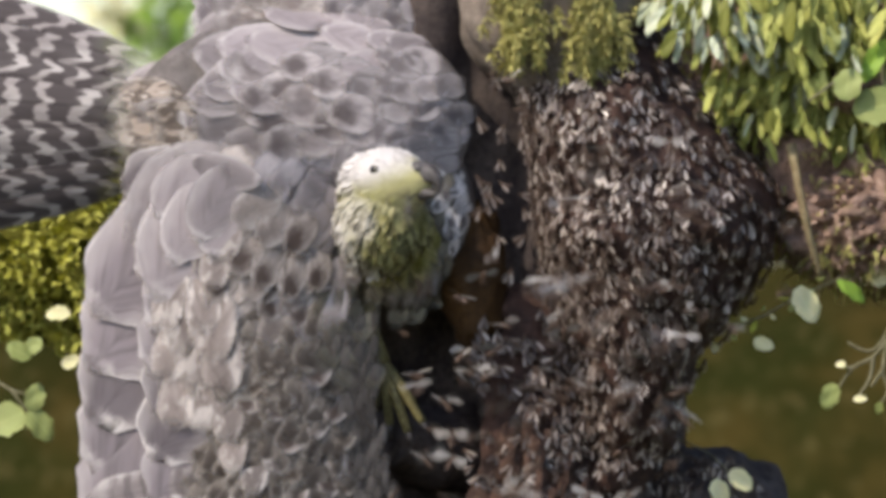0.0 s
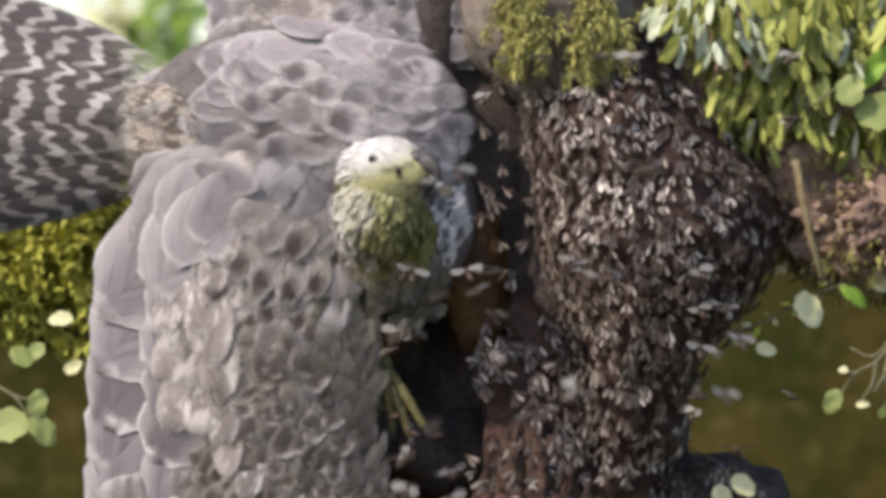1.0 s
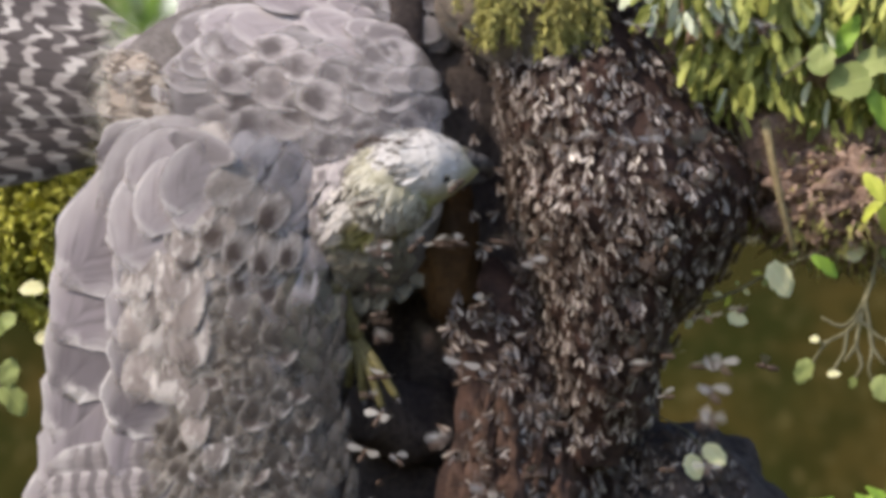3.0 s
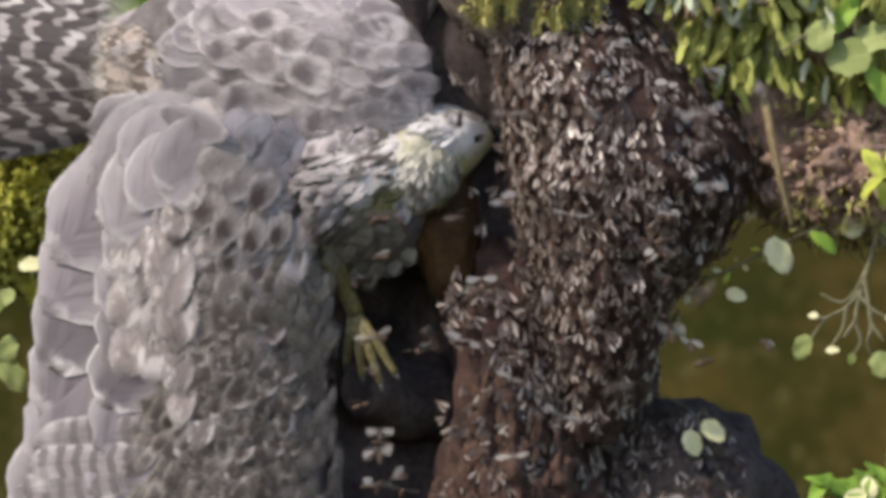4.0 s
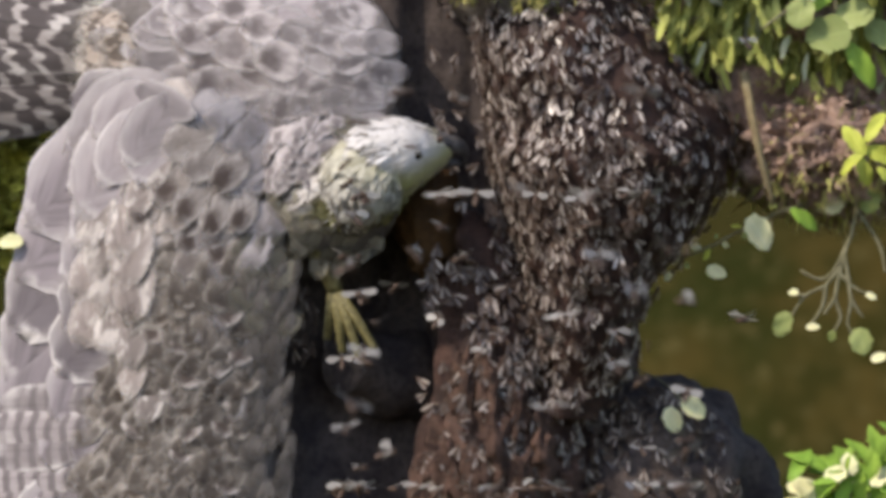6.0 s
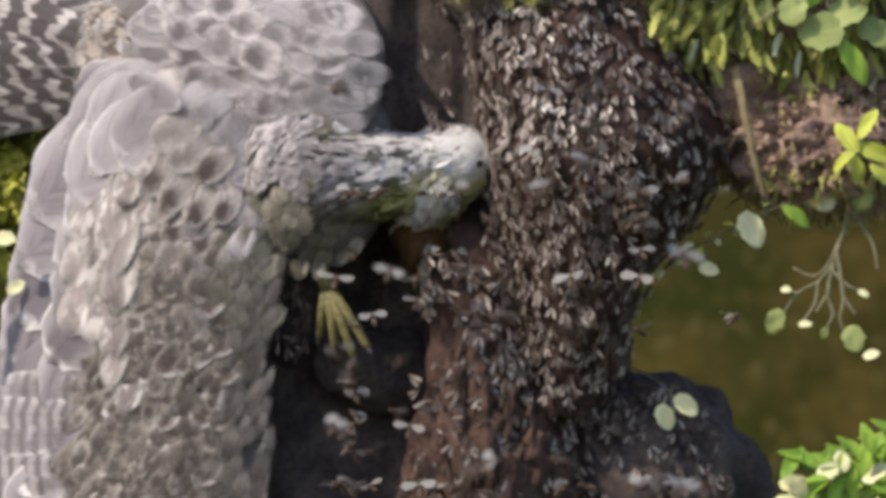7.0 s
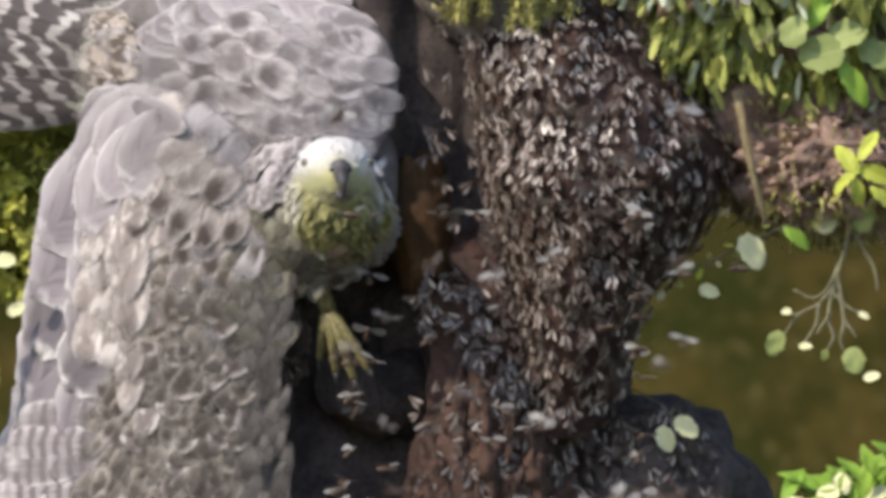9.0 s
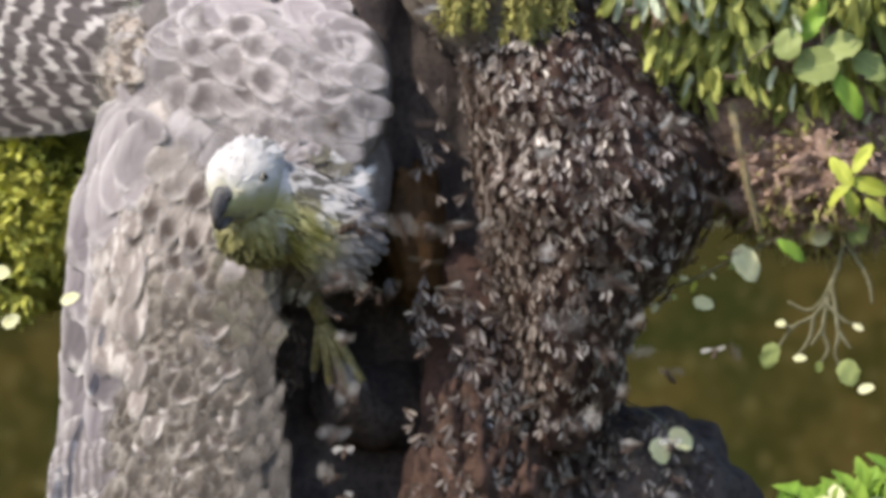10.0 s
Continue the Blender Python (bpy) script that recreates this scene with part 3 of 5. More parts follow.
def fern_plants():
    """Clumps of oblong hanging leaves on the root mass."""
    clumps = [(1245, 20), (1275, 60), (1330, 30), (1390, 70), (1345, 130), (1410, 150), (1470, 60), (1540, 40), (1480, 180), (1560, 200),
              (1345, 215), (1420, 215), (1270, -20), (1360, 190), (1460, 225), (1510, 230), (1570, 130), (1610, 150), (1520, 120), (1430, 110), (1620, 60), (1640, 240), (1300, -30), (1430, -30), (1580, -40)]
    for k, (px, py) in enumerate(clumps):
        d = 40 - 60 * (py < 120) + (px - 1200) * 0.12 + rng.uniform(-20, 20)
        at = W(px, py - 35, d + 30)
        low = py > 160
        plant = thing("hanging_fern", at, "small fern with oblong yellow-green leaves hanging from the trunk", "fern", "ferns on the trunk")
        ends = []
        for s in range(3):
            e = at + Vector((rng.uniform(-0.03, 0.03), rng.uniform(-0.035, 0.0), rng.uniform(-0.02, 0.02)))
            ends.append(e)
            bm = bmesh.new()
            tube(bm, [Vector((0, 0.02, 0.012)), (e - at) * 0.5 + Vector((0, 0, 0.006)), e - at], [0.0016, 0.0013, 0.001], 6)
            part("stalk", bm, GREY_TWIG, plant)
        for _ in range(58 if not low else 40):
            e = rng.choice(ends)
            p = e - at + Vector((rng.uniform(-0.03, 0.03), rng.uniform(-0.018, 0.02), rng.uniform(-0.02, 0.02)))
            dirn = Vector((rng.uniform(-0.3, 0.2) + (p.x - (e - at).x) * 22, rng.uniform(-0.6, 0.2), -1))
            r = rng.random()
            silver = 0.5 if px < 1300 and py < 100 else 0.07
            me = ME_FERN[1] if r < silver else ME_FERN[2] if r > (0.74 if low else 0.86) else ME_FERN[0]
            s = rng.uniform(0.7, 1.25)
            piece("leaf", me, plant, aim(p, dirn, (rng.uniform(-0.7, 0.5), -1, 0.45)), (s, s * rng.uniform(0.8, 1.3), s))


def leafy_stem(label, points, leaves, width=0.0022, mat=GREY_TWIG, name="creeper"):
    """A thin stem through plan points, with leaves (px, py, d, angle, mesh, size)."""
    at = W(*points[0][0])
    plant = thing(name, at, label, "plant")
    for line in points:
        pts = curve_points([W(*p) - at for p in line], 10)
        bm = bmesh.new()
        tube(bm, pts, [width * (1 - 0.5 * i / 9) for i in range(10)], 6, 0.3, 200.0)
        part("stem", bm, mat, plant)
    for px, py, d, ang, me, s in leaves:
        a = radians(ang)
        dirn = Vector((math.cos(a), rng.uniform(-0.25, 0.1), math.sin(a)))
        m = aim(W(px, py, d) - at, dirn, (rng.uniform(-0.3, 0.3), -1, rng.uniform(0.2, 0.7)))
        m = m @ Matrix.Translation((-0.015 * s, 0, 0))
        piece("leaf", me, plant, m, (s, s * rng.uniform(0.85, 1.1), s))
    return plant


def plants():
    fern_plants()
    leafy_stem("round-leaved creeper with green and pale leaves on the trunk", [[(1620, 60, 60), (1560, 100, 10), (1500, 130, -20), (1430, 180, -30)],
               [(1560, 100, 10), (1575, 200, 0), (1640, 280, 0)]],
               [(1500, 145, -40, 80, ME_ROUND, 1.1), (1545, 190, -30, 190, ME_ROUND, 1.5), (1540, 120, -25, 60, ME_BRIGHT, 1.0),
                (1600, 150, -20, 20, ME_ROUND, 1.3), (1600, 230, -20, 300, ME_BRIGHT, 1.1), (1620, 90, 0, 60, ME_ROUND, 1.2),
                (1470, 70, -40, 250, ME_ROUND, 0.9), (1650, 190, 0, 330, ME_ROUND, 1.3)], name="creeper")
    leafy_stem("dry brown stick leaning against the root mass", [[(1400, 255, 20), (1424, 380, -8), (1452, 492, 15)]], [], 0.0046, TWIG, "stick")
    leafy_stem("creeping twig with pale oval leaves", [[(1200, 640, 120), (1275, 590, 90), (1340, 565, 60), (1400, 532, 40), (1470, 500, 60), (1530, 480, 120)]],
               [(1428, 540, 20, 305, ME_PALE, 1.15), (1352, 609, 30, 345, ME_PALE, 0.62), (1500, 510, 30, 325, ME_BRIGHT, 0.75)] + [(1215 + 17 * k, 632 - 9.3 * k + (13 if k % 2 else -11), 90 - 4 * k, 250 + 57 * (k % 4), (ME_PALE, ME_YELLOW, ME_ROUND)[k % 3], 0.16 + 0.05 * (k % 4)) for k in range(15)], 0.0016)
    leafy_stem("grey forked twig with small round leaves", [[(1610, 440, 120), (1595, 520, 90), (1572, 600, 60)], [(1572, 600, 60), (1545, 632, 54), (1508, 652, 50), (1482, 690, 45)],
               [(1572, 600, 60), (1562, 655, 50), (1572, 690, 50), (1556, 718, 50)], [(1578, 580, 62), (1590, 660, 48), (1584, 700, 46), (1603, 738, 45)], [(1592, 540, 85), (1562, 602, 74), (1536, 622, 70), (1500, 606, 70)],
               [(1568, 610, 58), (1600, 640, 52), (1622, 648, 50)], [(1545, 632, 54), (1540, 668, 50), (1520, 700, 48)], [(1600, 500, 95), (1640, 560, 80), (1650, 610, 75)], [(1562, 655, 50), (1542, 684, 48)],
               [(1590, 660, 48), (1612, 690, 46)], [(1508, 652, 50), (1490, 648, 48)]],
               [(1468, 705, 35, 250, ME_ROUND, 0.9), (1523, 706, 35, 10, ME_PALE, 0.42), (1610, 735, 35, 290, ME_ROUND, 0.9), (1560, 490, 80, 30, ME_PALE, 0.7),
                (1625, 480, 60, 70, ME_ROUND, 0.9), (1640, 760, 40, 20, ME_PALE, 0.5), (1556, 724, 40, 260, ME_ROUND, 0.4), (1488, 645, 40, 180, ME_PALE, 0.3), (1626, 652, 42, 340, ME_PALE, 0.35)], 0.0021)
    leafy_stem("thin stem with a pair of pale oval leaves", [[(1180, 770, 200), (1250, 800, 130), (1300, 845, 90)]],
               [(1275, 872, 80, 300, ME_PALE, 0.85), (1312, 850, 78, 325, ME_PALE, 0.85)], 0.001)
    leafy_stem("yellow-green sprig growing from the root mass", [[(1560, 420, 90), (1600, 400, 0), (1620, 370, -20)]],
               [(1600, 380, -35, 120, ME_YELLOW, 0.9), (1592, 412, -35, 215, ME_YELLOW, 0.75), (1640, 400, -30, 340, ME_YELLOW, 1.0), (1630, 355, -30, 60, ME_YELLOW, 0.9), (1612, 428, -35, 290, ME_YELLOW, 0.8), (1655, 440, -30, 320, ME_YELLOW, 0.8)], 0.0015)
    leafy_stem("pale-leaved sprig under the mossy limb", [[(-60, 640, 240), (20, 690, 200), (70, 700, 190)], [(20, 690, 200), (60, 745, 190)]],
               [(62, 700, 180, 75, ME_ROUND, 0.95), (75, 755, 180, 310, ME_ROUND, 1.25), (5, 745, 190, 200, ME_ROUND, 1.4), (102, 555, 120, 180, ME_PALE, 0.75),
                (30, 620, 150, 150, ME_ROUND, 0.9), (60, 610, 150, 40, ME_ROUND, 0.7), (125, 640, 190, 30, ME_PALE, 0.6), (230, 600, 180, 30, ME_PALE, 0.6)], 0.0016)
    # leafy shrub below
    for k, (px, py) in enumerate([(1535, 985), (1590, 955), (1640, 990), (1680, 915), (1570, 1020), (1510, 1035)]):
        at = W(px, py + 40, 60 + 20 * (k % 3))
        root = Vector((at.x, at.y + 0.06, ground_z(at.x, at.y + 0.06)))
        plant = thing("shrub", root, "bright green leafy shoot beside the trunk", "shrub", "shoots beside the trunk")
        bm = bmesh.new()
        tube(bm, curve_points([Vector((0, 0, -0.02)), (at - root) * 0.5 + Vector((0.02, 0, 0)), at - root], 8), [0.003 - 0.0002 * i for i in range(8)], 6)
        part("stem", bm, GREY_TWIG, plant)
        for _ in range(22):
            a = rng.uniform(20, 160)
            p = at - root + Vector((rng.uniform(-0.03, 0.03), rng.uniform(-0.03, 0.03), rng.uniform(-0.03, 0.025)))
            dirn = Vector((math.cos(radians(a)), rng.uniform(-0.6, 0.3), math.sin(radians(a)) * rng.uniform(0.2, 1)))
            s = rng.uniform(0.5, 1.1)
            piece("leaf", rng.choice([ME_BRIGHT, ME_BRIGHT, ME_BRIGHT, ME_PALE]), plant, aim(p, dirn, (rng.uniform(-0.6, 0.3), -0.7, 0.8)), (s, s, s))
    # far shrubs beyond the bank
    for px, py, d, me in ((290, 40, 9000, ME_BRIGHT), (215, 25, 9600, ME_PALE), (330, -60, 9300, ME_BRIGHT)):
        at = W(px, py, d)
        root = Vector((at.x, at.y, ground_z(at.x, at.y) - 0.02))
        plant = thing("far_shrub", root, "bright green shrub far behind the bank", "shrub", "far shrubs")
        bm = bmesh.new()
        tube(bm, [Vector((0, 0, 0)), at - root], [0.012, 0.005], 6)
        part("stem", bm, GREY_TWIG, plant)
        for _ in range(60):
            p = at - root + Vector((rng.gauss(0, 0.035), rng.gauss(0, 0.05), rng.gauss(0, 0.045)))
            piece("leaf", me, plant, aim(p, (rng.uniform(-1, 1), rng.uniform(-1, 1), rng.uniform(-1, 1)), (rng.uniform(-1, 1), -1, 0.8)), (1.2, 1.2, 1.2))


plants()


# ---- old comb between bird and trunk ----
NEST = thing("bee_nest", W(1100, 60, 110), "dark wild bee nest with rust-brown comb hanging on the trunk", "bee nest")


WAXY = grain_mat("waxy_nest_wall", (0.036, 0.022, 0.019), (0.09, 0.05, 0.04), 40.0, rough=0.7, dist=0.006)

BROKEN = grain_mat("broken_comb", (0.058, 0.034, 0.026), (0.155, 0.090, 0.068), 80.0, rough=0.7, dist=0.006, c=(0.024, 0.013, 0.010))


def lower_depth(px, py):
    bulge = 70 * math.exp(-((px - 1000) / 190) ** 2) * interp(py, [500, 750, 950], [0.1, 0.7, 1.0])
    return trunk_depth(px, py) - bulge - 6


def comb():
    at = W(838, 490, 70)
    ob = NEST
    bm = bmesh.new()
    ball(bm, at - NEST.location + Vector((0, 0.01, 0)), (0.029, 0.022, 0.060), 28, 20, 0.3, 3.0)
    part("comb", bm, COMB, ob, "rust-brown slab of old comb")
    for px, py, rx, rz in ((905, 845, 0.012, 0.045), (948, 825, 0.014, 0.05), (992, 862, 0.012, 0.042), (840, 1000, 0.016, 0.034), (872, 960, 0.018, 0.05), (910, 985, 0.022, 0.062), (950, 940, 0.019, 0.058), (985, 985, 0.022, 0.05), (1030, 950, 0.018, 0.045), (1075, 1000, 0.02, 0.04)):
        bm = bmesh.new()
        ball(bm, W(px, py, lower_depth(px, py) + 22) - NEST.location, (rx, 0.022, rz), 40, 34, 0.5, 3.0 + rng.random())
        for v in bm.verts:
            v.co += Vector((0.003, 0.004, 0.005)) * noise.noise(v.co * 110.0)
        part("comb", bm, BROKEN, ob, "broken reddish-brown comb")


comb()


# ---- bees ----
def bee_parts(rnd, spread=14.0, lift=12.0, wide=1.0):
    """Verts, faces and material numbers of one bee along +X (head forward), belly at z = 0."""
    verts, faces, mats = [], [], []

    def blob(c, r, seg=6, rings=4):
        b = len(verts)
        for i in range(rings + 1):
            th = math.pi * i / rings
            for j in range(seg):
                ph = 2 * math.pi * j / seg
                verts.append((c[0] + r[0] * math.cos(th), c[1] + r[1] * math.sin(th) * math.cos(ph), c[2] + r[2] * math.sin(th) * math.sin(ph)))
        for i in range(rings):
            for j in range(seg):
                faces.append((b + i * seg + j, b + i * seg + (j + 1) % seg, b + (i + 1) * seg + (j + 1) % seg, b + (i + 1) * seg + j))
                mats.append(0)

    blob((-0.0042, 0, 0.0022), (0.0046, 0.0022, 0.0021))
    blob((0.0018, 0, 0.0026), (0.0023, 0.0021, 0.0021))
    blob((0.0047, 0, 0.0024), (0.0012, 0.0017, 0.0016))
    for s in (-1, 1):
        a, e = radians(spread * rnd.uniform(0.6, 1.7)), radians(lift * rnd.uniform(0.5, 1.5))
        b = len(verts)
        for f, w in ((0.0, 0.0004), (0.35, 0.0012), (0.7, 0.0016), (0.92, 0.0010), (1.0, 0.0002)):
            L = 0.0108 * f
            c = Vector((0.0018 - L * math.cos(a) * math.cos(e), s * (0.0013 + L * math.sin(a)), 0.0046 + L * math.sin(e) * 0.35))
            sd = Vector((math.sin(a), s * math.cos(a), 0.12))
            verts.extend((tuple(c - sd * w * wide), tuple(c + sd * w * wide)))
        for k in range(4):
            faces.append((b + 2 * k, b + 2 * k + 1, b + 2 * k + 3, b + 2 * k + 2))
            mats.append(1)
    return verts, faces, mats


def bee_mesh(spread, lift, film, wide=1.0):
    v, f, mt = bee_parts(rng, spread, lift, wide)
    me = bpy.data.meshes.new("bee")
    me.from_pydata(v, [], f)
    me.materials.append(BEE_BODY)
    me.materials.append(film)
    me.polygons.foreach_set("material_index", mt)
    me.polygons.foreach_set("use_smooth", [True] * len(f))
    return me


LOBE_Y = [40, 110, 200, 300, 350, 430, 500, 560, 630, 700, 780, 860]
LOBE_L = [930, 905, 930, 945, 950, 960, 975, 995, 1010, 1020, 1020, 1040]
LOBE_R = [1150, 1200, 1265, 1350, 1385, 1375, 1345, 1300, 1245, 1215, 1200, 1150]


def lobe_depth(px, py):
    l, r = interp(py, LOBE_Y, LOBE_L), interp(py, LOBE_Y, LOBE_R)
    u = max(-1, min(1, (px - (l + r) / 2) / ((r - l) / 2)))
    deep = interp(py, [40, 200, 400, 650, 860], [90, 190, 230, 150, 60])
    return 110 - deep * math.sqrt(1 - u * u) + 26 * noise.noise(Vector((px * 0.016, py * 0.016, 1.7)))


def surface_normal(fn, px, py, e=6.0):
    a = W(px + e, py, fn(px + e, py)) - W(px - e, py, fn(px - e, py))
    b = W(px, py + e, fn(px, py + e)) - W(px, py - e, fn(px, py - e))
    n = a.cross(b).normalized()
    return n if n.y < 0 else -n


def lobe_core():
    bm = bmesh.new()
    rows = []
    for py in range(30, 871, 12):
        l, r = interp(py, LOBE_Y, LOBE_L) + 6, interp(py, LOBE_Y, LOBE_R) - 6
        row = []
        for i in range(41):
            a = math.pi * i / 20
            px = (l + r) / 2 - (r - l) / 2 * math.cos(a)
            d = lobe_depth(px, py) + 5 if i <= 20 else 110 + 60 * abs(math.sin(a))
            row.append(bm.verts.new(W(px, py, d) - NEST.location))
        rows.append(row)
    for a, b in zip(rows, rows[1:]):
        for i in range(40):
            bm.faces.new((a[i], a[i + 1], b[i + 1], b[i]))
    bmesh.ops.remove_doubles(bm, verts=bm.verts, dist=0.00005)
    part("core", bm, WAXY, NEST, "dark brown hanging core")


lobe_core()


def bee_pose(fn, px, py, ang, proud=0.0):
    p, n = W(px, py, fn(px, py)), surface_normal(fn, px, py)
    a = radians(ang)
    x = Vector((math.cos(a), 0, math.sin(a)))
    x = (x - n * x.dot(n)).normalized()
    return aim(p + n * proud, x, n)


def swarm(name, label, places, film):
    V, F, M = [], [], []
    for m, s in places:
        v, f, mt = bee_parts(rng)
        b = len(V)
        V += [tuple(m @ (Vector(q) * s)) for q in v]
        F += [tuple(i + b for i in q) for q in f]
        M += mt
    me = bpy.data.meshes.new(name)
    me.from_pydata(V, [], F)
    me.materials.append(BEE_BODY)
    me.materials.append(film)
    me.polygons.foreach_set("material_index", M)
    me.polygons.foreach_set("use_smooth", [True] * len(F))
    tagged(new(name, me), label, "bees", kind="stuff")


def bee_swarms():
    places = []
    for row in range(64):
        py = 60 + row * 12.4
        l, r = interp(py, LOBE_Y, LOBE_L), interp(py, LOBE_Y, LOBE_R)
        n = int((r - l) / 11.5)
        for i in range(n):
            a = math.pi * (i + rng.uniform(-0.4, 1.4)) / n
            px = (l + r) / 2 - (r - l) / 2 * math.cos(a) * 0.99
            # fewer bees to the right, so the dark core imitates that side's shade
            if rng.random() > interp(px - l, [0, (r - l) * 0.45, (r - l)], [1.0, 0.85, 0.35]):
                continue
            places.append((bee_pose(lobe_depth, px, py + rng.uniform(-8, 8), 90 + rng.gauss(0, 24), rng.choice((0, 0, 0.002, 0.004))), rng.uniform(0.66, 0.98)))
    for m, k in places[7::20][:115]:
        b = tagged(new("bee", BEE_STILL), "dark bee with pale folded wings sitting on the nest", "bee", "sitting bees")
        b.matrix_basis = m @ Matrix.Diagonal((k, k, k, 1))
    places = [q for i, q in enumerate(places) if i % 20 != 7 or i >= 7 + 20 * 115]
    swarm("bee_cluster", "dense curtain of dark wild bees with pale folded wings", places, BEE_WING)
    places = []
    for _ in range(1250):
        px, py = rng.uniform(830, 1210), rng.uniform(110, 1030)
        if px < 962 + rng.uniform(-25, 10) and py < 590 and rng.random() < 0.86:
            continue
        if noise.noise(Vector((px * 0.012, py * 0.012, 4.0))) < -0.36 or (px < 930 and py > 560 and rng.random() < 0.45):
            continue
        places.append((bee_pose(lower_depth, px, py, 90 + rng.gauss(0, 40), rng.uniform(0, 0.006)), rng.uniform(0.75, 1.1)))
    for _ in range(30):       # beside the foot
        px, py = rng.uniform(592, 650), rng.uniform(600, 790)
        places.append((bee_pose(trunk_depth, px, py, 90 + rng.gauss(0, 45), rng.uniform(0, 0.008)), rng.uniform(0.75, 1.15)))
    centre, radii = W(1235, 1005, 330), (0.118, 0.113, 0.108)
    for _ in range(230):
        a, e = rng.uniform(-2.6, -0.9), rng.uniform(-0.2, 1.2)
        n = Vector((math.cos(a) * math.cos(e), math.sin(a) * math.cos(e), math.sin(e)))
        q = centre + Vector([n[i] * radii[i] for i in range(3)])
        places.append((aim(q, Vector((rng.gauss(0, 0.5), 0, 1)), n), rng.uniform(0.7, 1.05)))
    swarm("scattered_bees", "scattered dark bees crawling over trunk and comb", places, BEE_WING_SHADE)


def nest_apron():
    """The uneven lower nest wall on the trunk."""
    verts, faces = [], []
    xs, ys = list(range(850, 1221, 14)), list(range(500, 1101, 14))
    for py in ys:
        for px in xs:
            e = min(1, (px - 850) / 60, (1220 - px) / 60, (py - 500) / 60)
            qx = px + (34 * noise.noise(Vector((py * 0.013, 0.0, 9.0))) - interp(py, [820, 960], [0, 45])) * max(0.0, 1 - (px - 850) / 120)
            verts.append(tuple(-NEST.location + W(qx, py, lower_depth(qx, py) + 8 + (1 - e) * 60 + 12 * noise.noise(Vector((px * 0.03, py * 0.03, 2))))))
    n = len(xs)
    for j in range(len(ys) - 1):
        for i in range(n - 1):
            faces.append((j * n + i, j * n + i + 1, (j + 1) * n + i + 1, (j + 1) * n + i))
    sheet("wall", verts, faces, WAXY, NEST, "rough red-brown lower wall")


BEE_STILL, BEE_FLY = bee_mesh(14, 12, BEE_WING), bee_mesh(48, 34, BEE_WING_LIT, 2.3)
bee_swarms()
nest_apron()
CRAWLERS, FLIERS = [], []
for _ in range(70):
    py = rng.uniform(120, 720)
    l, r = interp(py, LOBE_Y, LOBE_L), interp(py, LOBE_Y, LOBE_R)
    b = tagged(new("bee", BEE_STILL), "dark bee with pale wings crawling on the nest", "bee", "crawling bees")
    CRAWLERS.append((b, rng.uniform(l + 20, r - 40), py))
for _ in range(120):
    b = tagged(new("bee", BEE_FLY), "dark bee with pale wings in flight near the nest", "bee", "flying bees")
    k = rng.uniform(1.0, 1.45)
    b.scale = (k, k, k)
    FLIERS.append(b)


# ---- the bird of prey ----
ROOT_PX = (600, 280, 60)
P_ROOT = W(*ROOT_PX)
WING_PX = (600, 420, 20)


def feather_mesh(name, mat, tip=0.42, base=0.12, cup=0.03, bend=0.0, nu=7, nv=13, seed=0):
    """A feather one unit long and one wide along +X, with uv across and along."""
    bm = bmesh.new()
    rag = random.Random(seed)
    lop, point = rag.uniform(-0.12, 0.12), rag.uniform(0.55, 0.95)
    uv = bm.loops.layers.uv.new("uv")
    grid, coords = [], {}
    for j in range(nv + 1):
        f = math.sin(math.pi / 2 * j / nv) ** 0.9
        body = base + (1 - base) * math.sin(math.pi / 2 * min(1, f / 0.45))
        end = 1.0 if f < 1 - tip else max(0.0, 1 - ((f - 1 + tip) / tip) ** 2) ** point
        w = 0.5 * body * max(0.04, end)
        row = []
        for i in range(nu):
            u = -1 + 2 * i / (nu - 1)
            fray = rag.uniform(-0.028, 0.028) * f * (1 if abs(u) > 0.6 or j == nv else 0.2)
            v = bm.verts.new((f + fray - 0.03 * abs(u) * (1 - f), (u + lop * f * f + fray) * w, -cup * u * u * w - bend * f * f))
            coords[v] = (0.5 + 0.5 * u, f)
            row.append(v)
        grid.append(row)
    for j in range(nv):
        for i in range(nu - 1):
            f = bm.faces.new((grid[j][i], grid[j][i + 1], grid[j + 1][i + 1], grid[j + 1][i]))
            f.smooth = True
            for lp in f.loops:
                lp[uv].uv = coords[lp.vert]
    bmesh.ops.recalc_face_normals(bm, faces=bm.faces)
    me = bpy.data.meshes.new(name)
    bm.to_mesh(me)
    bm.free()
    me.materials.append(mat)
    return me


FM = {k: [feather_mesh("feather", m, seed=q, **kw) for q in range(4)] for k, m, kw in (
    ("covert", F_COVERT, {}), ("plain", F_PLAIN, {"tip": 0.3}), ("lilac", F_LILAC, {"tip": 0.45}), ("soft", F_SOFT, {"tip": 0.5}), ("tan", F_TAN, {}), ("mottle", F_MOTTLE, {}),
    ("barred", F_BARRED, {"tip": 0.1, "cup": 0.05}), ("faint", F_FAINT, {"tip": 0.25}), ("nape", F_NAPE, {"tip": 0.5}),
    ("fleck", F_FLECK, {"tip": 0.5}), ("belly", F_BELLY, {"tip": 0.5}), ("rump", F_RUMP, {"tip": 0.4}), ("brown", F_BROWN, {"tip": 0.5}))}


